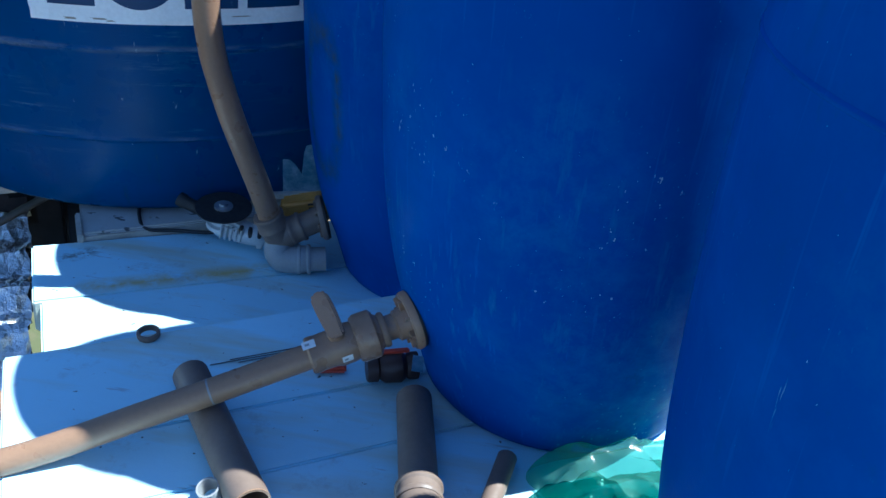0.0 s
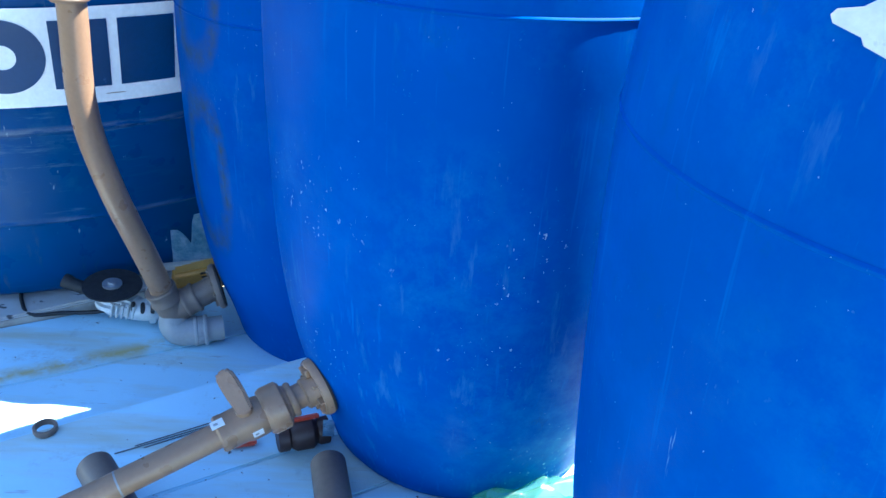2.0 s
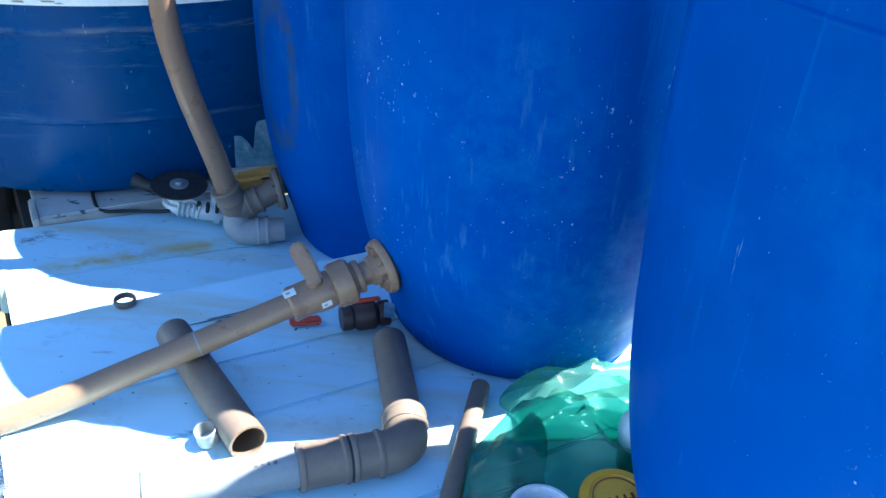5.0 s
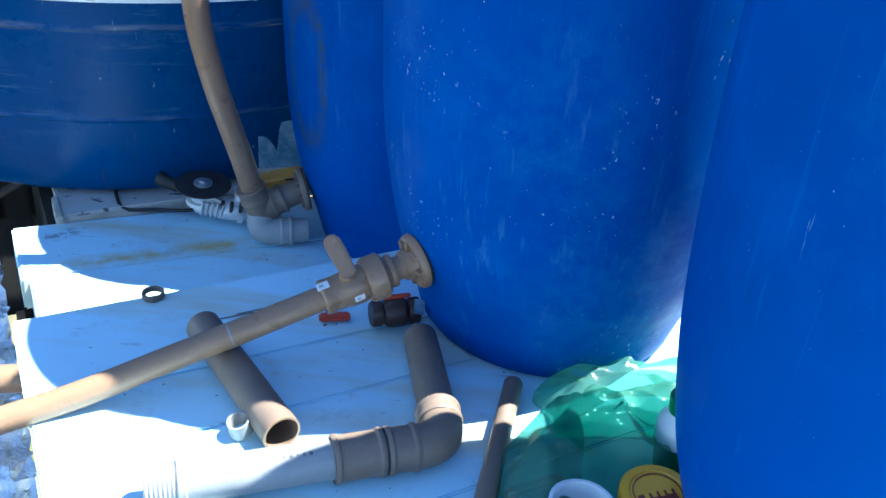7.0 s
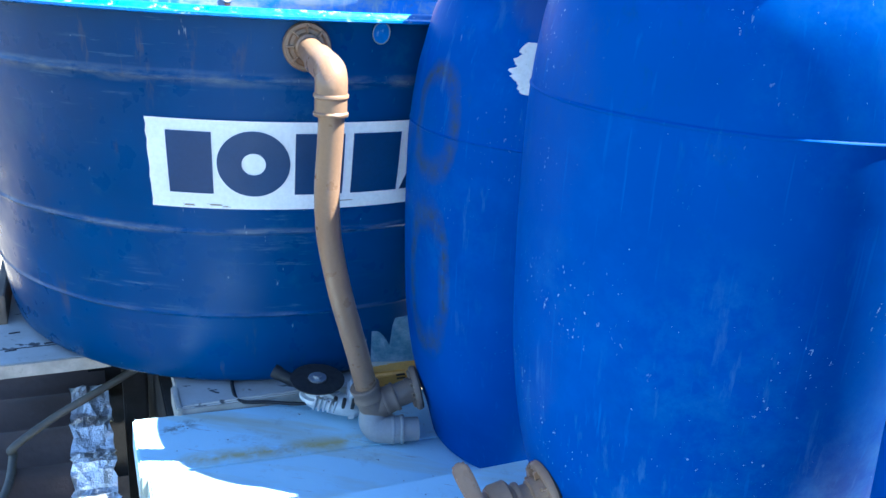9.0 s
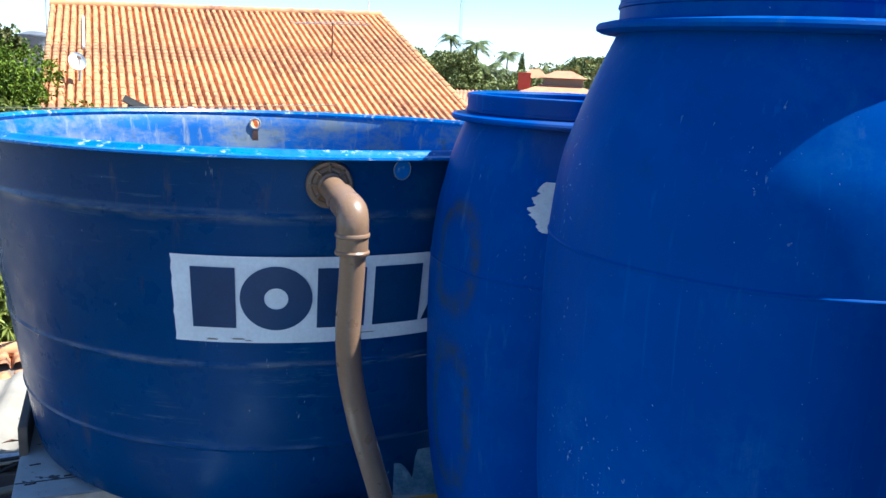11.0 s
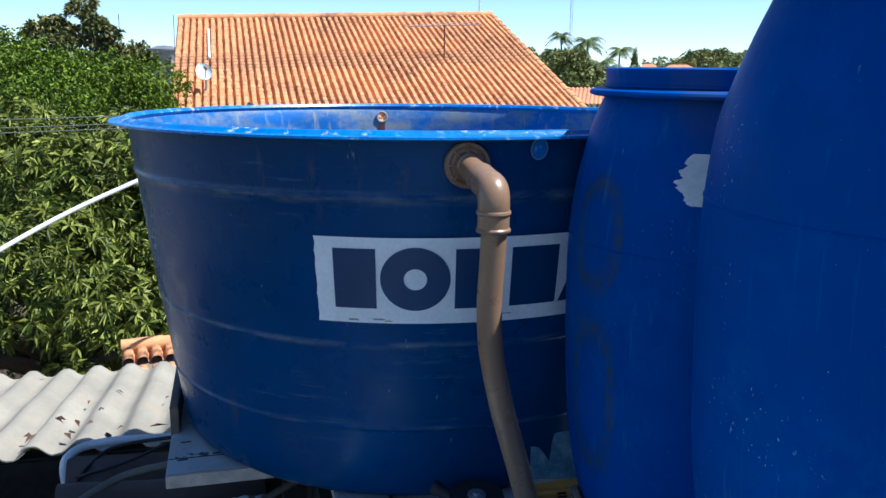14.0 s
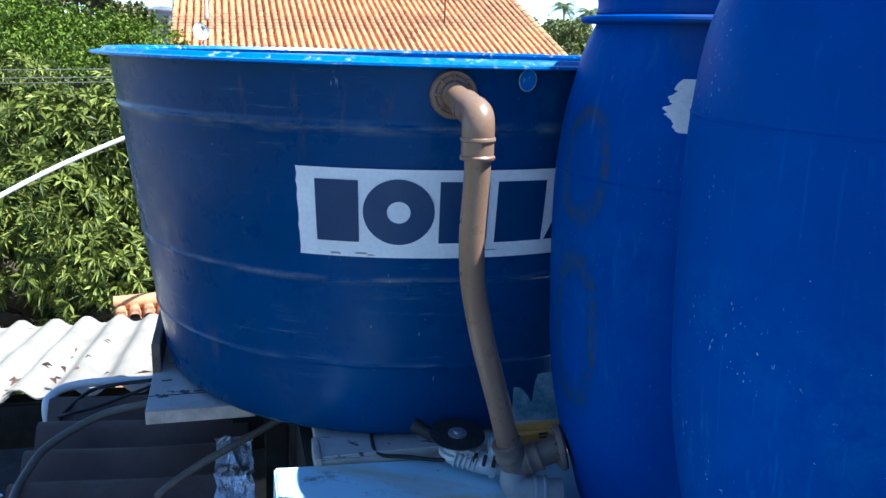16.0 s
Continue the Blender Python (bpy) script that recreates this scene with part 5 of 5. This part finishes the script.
foot = [Vector((p.x, p.y, -6.6)) for p in (e0, e1)]
wb.faces.new([wb.verts.new(p) for p in (foot[0], foot[1], e1, e0)])
g0, g1 = RL + rdir * 0.3 - nrm * 0.2, RR - rdir * 0.3 - nrm * 0.2
wb.faces.new([wb.verts.new(p) for p in (Vector((g0.x, g0.y, -6.6)), foot[0], e0, g0)])
wb.faces.new([wb.verts.new(p) for p in (foot[1], Vector((g1.x, g1.y, -6.6)), g1, e1)])
part("wall", wb, M_wall, house, smooth=False)

COLS, ROWS = 53, 38
cw, rl = RLEN / COLS, SLOPE / ROWS


def tile_shape():
    """A rounded clay tile: a high roll beside a shallow pan, its lower end lifted."""
    vs, fs = [], []
    prof = [(-0.5, -0.050), (-0.41, 0.018), (-0.27, 0.046), (-0.04, 0.054), (0.18, 0.046), (0.28, 0.022), (0.34, -0.046), (0.5, -0.052)]
    for k, (y, lift) in enumerate(((-0.54, 0.009), (0.54, 0.0))):
        for x, z in prof:
            vs.append((x * cw, y * rl, z + lift))
    for x, z in prof:
        vs.append((x * cw, -0.54 * rl, z + 0.006))
    n = len(prof)
    for i in range(n - 1):
        fs.append((i, i + 1, n + i + 1, n + i))
        fs.append((2 * n + i, 2 * n + i + 1, i + 1, i))
    return vs, fs


tv, tf = tile_shape()
tile_mesh = bpy.data.meshes.new("tile")
tile_mesh.from_pydata(tv, [], tf)
tile_mesh.materials.append(M_clay)
tile_mesh.shade_smooth()
tile_mesh.set_sharp_from_angle(angle=radians(40))
tile_basis = Matrix((rdir, -fall, nrm)).transposed().to_4x4()
rest_v, rest_f = [], []
tr = random.Random(21)
tile_at = []
for rrow in range(ROWS):
    for ccol in range(COLS):
        m = tile_basis.copy()
        m.translation = RL + rdir * ((ccol + 0.5) * cw + tr.uniform(-0.006, 0.006)) + fall * ((rrow + 0.5) * rl + tr.uniform(-0.012, 0.012))
        m = m @ pose(0, 0, tr.uniform(0, 0.006), tr.uniform(-0.8, 0.8), tr.uniform(-1.5, 1.5), tr.uniform(-0.8, 0.8))
        if 14 <= rrow < 19:
            tile_at.append(m)
        else:
            k = len(rest_v)
            rest_v.extend(m @ Vector(p) for p in tv)
            rest_f.extend(tuple(k + i for i in f) for f in tf)
tagged(part("tiles", (rest_v, rest_f), M_clay, roof), "rows of orange clay tiles", kind="stuff")
for i in range(24):
    p, q2 = RL + rdir * RLEN * i / 24, RL + rdir * RLEN * (i + 1.06) / 24
    part("ridge_tile", tube([p + nrm * 0.02, q2 + nrm * 0.028], [0.105, 0.12], 12), M_clay, roof)
for i in range(20):
    p, q2 = RR + fall * SLOPE * i / 20, RR + fall * SLOPE * (i + 1.06) / 20
    part("verge_tile", tube([p + nrm * 0.02, q2 + nrm * 0.03], [0.08, 0.09], 10), M_clay, roof)

def tile_basis_at(p):
    m = tile_basis.copy()
    m.translation = p
    return m


dish_c = RL + rdir * 0.72 + fall * 5.5 + Vector((0, 0, 0.42))
dish = thing("satellite_dish", dish_c - Vector((0, 0, 0.55)), "small white satellite dish on the tiled roof", "satellite dish")
face = Vector((0.15, -0.75, 0.62))
dmx = axis(dish_c, face) @ pose(0, 0, 0, 0, 0, 35)
prof = [(0.0, 0.0)] + [(0.30 * k / 6, 0.055 * (k / 6) ** 2) for k in range(1, 7)] + [(0.305, 0.062)] + [(0.30 * k / 6, 0.055 * (k / 6) ** 2 - 0.012) for k in range(6, 0, -1)] + [(0.0, -0.012)]
bmx = turned(prof, dmx @ Matrix.Diagonal((0.52, 0.80, 0.9, 1)), 28)
part("reflector", bmx, M_whiteplastic, dish)
part("mast", tube([dish_c - Vector((0, 0, 0.5)), dish_c + Vector((0.02, 0.05, -0.02))], 0.025, 10), M_steel, dish)
part("feed_arm", tube([dish_c - Vector((0, 0, 0.22)), dish_c + Vector((0.22, -0.30, 0.10))], 0.012, 8), M_steel, dish)
part("feed_horn", block(axis(dish_c + Vector((0.22, -0.30, 0.12)), face), (0.07, 0.07, 0.1), 0.01), M_pvc_grey, dish)
part("mount", block(axis(dish_c + Vector((-0.12, -0.05, -0.52)), nrm), (0.55, 0.10, 0.08), 0.01), M_rust, dish, "rusty mounting bar")
mast = tagged(part("roof_pole", tube([RL + rdir * 0.78 + fall * 1.2 + nrm * 0.09, RL + rdir * 0.80 + fall * 3.5 + nrm * 0.09], 0.032, 10), M_conduit), "thin white pole lying down the tiled roof", "pole")
vent = thing("roof_hood", RL + rdir * 2.15 + fall * 5.9, "dark weathered hood standing open in the tiled roof", "roof hood")
vb = RL + rdir * 1.78 + fall * 7.05 + nrm * 0.06
part("hatch_frame", block(tile_basis_at(vb), (0.40, 0.34, 0.10), 0.01), M_black, vent, "dark open hatch frame")
part("hatch_lid", block(tile_basis_at(vb + nrm * 0.13 - rdir * 0.04) @ pose(0, 0, 0, 6, 24, -14), (0.50, 0.26, 0.022), 0.008), M_black, vent, "weathered lid propped open")
ant = thing("tv_antenna", RL + rdir * 7.3 + fall * 3.0, "thin rod television antenna on the tiled roof", "antenna")
ab = RL + rdir * 6.35 + fall * 3.6
part("mast", tube([ab, ab + Vector((0, 0, 0.80))], 0.018, 8), M_rust, ant)
at = ab + Vector((0, 0, 0.78))
part("boom", tube([at + Vector((-0.9, 0, -0.02)), at + Vector((0.9, 0.15, 0.02))], 0.012, 8), M_steel, ant)
for i in range(9):
    p = at + Vector((-0.9 + 0.2 * i, 0.015 * i, 0.01 * i))
    part("rod", tube([p + Vector((-0.05, -0.32, 0)), p + Vector((0.05, 0.32, 0))], 0.007, 6), M_steel, ant)
pin = tagged(part("ridge_rod", tube([RR - rdir * 0.35, RR - rdir * 0.35 + Vector((0, 0, 0.62))], 0.022, 8), M_conduit), "short pale rod standing at the roof ridge", "rod")

# a lower tiled roof seen past the tank, nearer and below
low_roof = thing("small_tiled_roof", (-4.8, 6.6, -2.4), "small orange tiled roof below the pale sheets", "roof")
lr0 = Vector((-5.34, 6.62, -1.90))
ldir, lfall = Vector((0.80, 0.60, 0)).normalized(), Vector((0.52, -0.70, -0.42)).normalized()
lfall = (lfall - ldir * lfall.dot(ldir)).normalized()
ln = ldir.cross(-lfall).normalized()
lb = bmesh.new()
lb.faces.new([lb.verts.new(p - ln * 0.04) for p in (lr0, lr0 + ldir * 2.0, lr0 + ldir * 2.0 + lfall * 1.4, lr0 + lfall * 1.4)])
slab = part("roof_deck", lb, M_wood, low_roof, smooth=False)
lbasis = Matrix((ldir, -lfall, ln)).transposed().to_4x4() @ Matrix.Diagonal((0.82, 0.72, 0.8, 1))
for rrow in range(5):
    for ccol in range(15):
        m = lbasis.copy()
        m.translation = lr0 + ldir * (0.07 + 0.132 * ccol) + lfall * (0.14 + 0.265 * rrow)
        o = new("tile", tile_mesh)
        o.parent = slab
        o.matrix_basis = m
for i in range(5):
    part("ridge_tile", tube([lr0 + ldir * 0.38 * i, lr0 + ldir * (0.38 * i + 0.40)], [0.07, 0.08], 10), M_clay, slab)

# wires before the trees
for i, (z, sag) in enumerate(((0.44, 0.02), (0.375, 0.02), (0.33, 0.015))):
    a, b = Vector((-7.6, 3.2, z - 0.05)), Vector((-2.4, 8.2, z + 0.04))
    pts = [a.lerp(b, k / 10) - Vector((0, 0, sag * math.sin(math.pi * k / 10))) for k in range(11)]
    tagged(part("overhead_wire", tube(pts, 0.0045, 6), M_hose), "thin grey overhead wire before the trees", "wire", "overhead wires")

# ---------------------------------------------------------------- the distance
far_tank = thing("far_water_tank", polar(34.9, 40, 0.45), "dark round water tank on a distant roof", "water tank")
fc = Vector(polar(34.9, 40, 0.45))
part("tank_body", turned([(0.0, 0.0), (0.50, 0.0), (0.62, 0.62), (0.68, 0.64), (0.68, 0.70), (0.3, 0.84), (0.0, 0.86)], Matrix.Translation(fc + Vector((0, 0, 0.25))), 28), M_farblack, far_tank)
fl_ = fc + Vector((0.62, 0.3, 0))
part("pale_band", turned([(0.50, 0.28), (0.53, 0.28), (0.545, 0.5), (0.50, 0.5)], Matrix.Translation(fl_ + Vector((0, 0, 0.1))), 20), M_conduit, far_tank)
far_slab = thing("far_roof_slab", polar(35.9, 40, -2.0), "concrete roof slab with bare rebar far behind the trees", "roof")
part("slab", block(Matrix.Translation(polar(35.9, 40, 0.85)), (4.4, 3.0, 0.18), 0.01), M_fibro, far_slab)
part("block_wall", block(Matrix.Translation(polar(35.9, 40, -2.9)), (4.2, 2.8, 7.3), 0.01), M_wall, far_slab)
for i, dx in enumerate((-1.25, -1.1, -0.9, -0.55, -0.45, 0.9)):
    p = Vector(polar(35.9, 39, 0.9)) + Vector((dx, dx * 0.7, 0))
    part("rebar", tube([p, p + Vector((0.05 * (i % 3 - 1), 0, (1.5, 0.8, 1.9, 0.7, 0.9, 1.9)[i]))], 0.014, 6), M_rust, far_slab)


def palm(at, h, r, seed):
    t = thing("coconut_palm", at, "tall coconut palm with feathery drooping fronds", "palm", "distant palms")
    b = Vector(at)
    g = random.Random(seed)
    lean = Vector((g.uniform(-0.8, 0.8), 0, 0))
    line = curve_points([b, b + Vector((0, 0, h * 0.5)) + lean * 0.3, b + Vector((0, 0, h)) + lean], 6)
    part("trunk", tube(line, [0.22 - 0.10 * i / len(line) for i in range(len(line))], 8), M_bark, t)
    top = line[-1]
    vs, fs = [], []
    for i in range(24):
        a = 2 * math.pi * i / 24 + g.uniform(-0.15, 0.15)
        up = g.uniform(-0.35, 1.0)
        d = Vector((math.cos(a), math.sin(a), 0))
        L = r * g.uniform(0.85, 1.15)
        prev = None
        for k in range(20):
            s = k / 19
            c = top + d * L * s * (1 - 0.12 * s) + Vector((0, 0, L * (up * s - (0.55 + 0.45 * up) * s * s)))
            w = 0.50 * math.sin(math.pi * min(1, 0.12 + s * 0.9)) * r / 2.6
            side = Vector((-d.y, d.x, 0))
            if k % 1 == 0 and k > 0:
                for sg in (-1, 1):
                    e = c + side * sg * w * 1.3 + d * 0.25 - Vector((0, 0, 0.55 * w + 0.1))
                    n0 = len(vs)
                    vs.extend([prev, c, e])
                    fs.append((n0, n0 + 1, n0 + 2))
            prev = c
    part("fronds", (vs, fs), M_palm, t, smooth=False)
    return t


for i, (deg, dist, ztop, r) in enumerate(((7.60, 146, 4.5, 3.7), (9.05, 150, 5.6, 2.7), (8.3, 112, 1.7, 3.4), (5.55, 156, 3.2, 3.3), (9.2, 110, 1.2, 3.2), (6.9, 108, 0.9, 3.0), (6.2, 110, 0.2, 2.6))):
    p = polar(deg, dist, -6.6)
    palm(p, ztop + 6.6, r, 30 + i)


def far_belt(name, places, count, size, seed, material, label):
    v, f = leaf_cloud(places, count, size, size * 0.35, 4, seed, 0.3, 1.2)
    return tagged(part(name, (v, f), material, None, smooth=False), label, "trees", kind="stuff")


g = random.Random(44)
belt = []
for i in range(420):
    deg = g.uniform(-35, 62)
    dist = g.uniform(95, 230)
    hgt = -1.8 + g.uniform(-0.8, 1.6) + dist * 0.006 - (2.0 if 3.0 < deg < 11.5 else 0.0)
    belt.append((*polar(deg, dist, hgt), g.uniform(1.6, 3.4)))
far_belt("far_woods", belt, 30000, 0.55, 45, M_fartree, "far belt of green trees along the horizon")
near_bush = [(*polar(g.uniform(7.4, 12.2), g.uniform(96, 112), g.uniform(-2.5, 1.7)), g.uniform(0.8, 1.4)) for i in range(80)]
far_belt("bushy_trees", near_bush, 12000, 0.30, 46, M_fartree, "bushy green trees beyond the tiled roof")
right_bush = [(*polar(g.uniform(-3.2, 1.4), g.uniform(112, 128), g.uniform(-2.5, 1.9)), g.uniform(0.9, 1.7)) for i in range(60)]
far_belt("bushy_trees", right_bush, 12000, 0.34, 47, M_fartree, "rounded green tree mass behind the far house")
conifer = thing("far_conifer", polar(4.55, 170, -6.6), "slim pointed conifer on the horizon", "tree")
cp = polar(4.55, 170, -6.6)
part("trunk", tube([cp, (cp[0], cp[1], 1.0)], [0.25, 0.12], 8), M_bark, conifer)
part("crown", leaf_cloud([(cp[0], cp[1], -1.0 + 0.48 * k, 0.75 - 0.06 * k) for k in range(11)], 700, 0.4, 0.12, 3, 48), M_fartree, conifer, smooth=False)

# a far house with hipped roofs and a red wall
fh = thing("far_house", polar(2.05, 92, -6.6), "distant house with stacked orange hipped roofs and red wall", "house")


def hip(centre, w, d, h, base, parent, name="roof"):
    b = bmesh.new()
    cx, cy = centre
    e = [b.verts.new((cx + sx * w / 2, cy + sy * d / 2, base)) for sx, sy in ((-1, -1), (1, -1), (1, 1), (-1, 1))]
    r1, r2 = b.verts.new((cx - w * 0.16, cy, base + h)), b.verts.new((cx + w * 0.16, cy, base + h))
    b.faces.new((e[0], e[1], r2, r1))
    b.faces.new((e[1], e[2], r2))
    b.faces.new((e[2], e[3], r1, r2))
    b.faces.new((e[3], e[0], r1))
    b.faces.new(list(reversed(e)))
    return part(name, b, M_clay_far, parent, smooth=False)


hx = polar(2.05, 92, 0)
hip((hx[0] + 0.2, hx[1]), 9.6, 7.0, 1.15, -1.60, fh)
hip((hx[0] + 0.5, hx[1] + 1.0), 5.0, 4.0, 0.75, 0.15, fh, "upper_roof")
hip((hx[0] - 2.6, hx[1] + 1.5), 3.0, 3.0, 0.9, 0.05, fh, "side_roof")
part("wall", block(Matrix.Translation((hx[0] + 0.2, hx[1] + 0.4, -4.3)), (8.8, 6.0, 5.4), 0.0), M_wall, fh)
part("upper_wall", block(Matrix.Translation((hx[0] + 0.5, hx[1] + 1.0, -0.3)), (4.2, 3.2, 1.0), 0.0), M_wood, fh)
part("red_wall", block(Matrix.Translation((hx[0] - 3.6, hx[1] + 0.6, -0.35)), (1.3, 2.0, 1.8), 0.0), M_wall_red, fh, "red painted wall block")
# a long low tiled roof between the houses
mid_roof = thing("long_roof", polar(6.2, 46, -6.6), "long low brown-orange tiled roof with pale slatted wall", "roof")
m0 = Vector(polar(6.2, 46, -0.35))
mdir, mfall = Vector((0.97, 0.22, 0.0)).normalized(), Vector((0.06, -0.86, -0.38)).normalized()
mv, mf = [], []
for i in range(46):
    x0 = -5.0 + 0.21 * i
    for j, (dx, dz) in enumerate(((0, 0), (0.05, 0.045), (0.11, 0.05), (0.16, 0.0))):
        a = m0 + mdir * (x0 + dx) + Vector((0, 0, dz))
        mv.extend([a, a + mfall * 1.9])
    k = len(mv) - 8
    mf.extend([(k + 2 * j, k + 2 * j + 1, k + 2 * j + 3, k + 2 * j + 2) for j in range(3)])
    if i:
        mf.append((k - 2, k - 1, k + 1, k))
part("tile_rows", (mv, mf), M_clay_far, mid_roof, smooth=False)
for i in range(34):
    p = m0 + mdir * (-5.0 + 0.28 * i) + mfall * 1.75
    part("slat", block(Matrix.Translation(p - Vector((0, -0.1, 1.0))), (0.12, 0.05, 1.9), 0.0), M_conduit, mid_roof)
part("wall", block(Matrix.Translation(m0 + mfall * 1.0 + Vector((-0.3, 1.2, -3.6))), (9.0, 1.6, 5.4), 0.0), M_wall, mid_roof)

# lattice mast far off
tower = thing("radio_mast", polar(8.72, 250, -6.6), "slender lattice radio mast far off", "mast")
tb = Vector(polar(8.72, 250, -6.6))
legs = [Vector((0.45 * math.cos(a), 0.45 * math.sin(a), 0)) for a in (0.5, 2.6, 4.7)]
for lg in legs:
    part("leg", tube([tb + lg, tb + lg * 0.8 + Vector((0, 0, 46))], 0.05, 5), M_steel, tower)
lat = []
for k in range(46):
    for i in range(3):
        a, b = legs[i], legs[(i + 1) % 3]
        lat.append(tube([tb + a + Vector((0, 0, k)), tb + b + Vector((0, 0, k + 1))], 0.028, 4))
part("lattice", joined(*lat), M_steel, tower, smooth=False)

# low wooded hill on the horizon
hv, hf = [], []
for j in range(9):
    for i in range(61):
        deg = -14 + 22 * i / 60
        d = 900 + 70 * j
        k = math.sin(math.pi * i / 60) ** 1.5
        zz = -6.6 + (13 * k * math.exp(-((deg + 1.2) / 3.4) ** 2) + 12 * k) * math.sin(math.pi * j / 8) + 2.5 * noise.noise(Vector((i * 0.5, j * 0.8, 0)))
        hv.append(polar(deg, d, zz))
for j in range(8):
    for i in range(60):
        a = j * 61 + i
        hf.append((a, a + 1, a + 62, a + 61))
tagged(part("backdrop_hill", (hv, hf), M_hill), "low wooded hill on the horizon", "hill", kind="structure")

# the roof tiles of the stretch in full view, each on its own
for m in tile_at:
    o = new("tile", tile_mesh)
    o.parent = roof
    o.matrix_basis = m
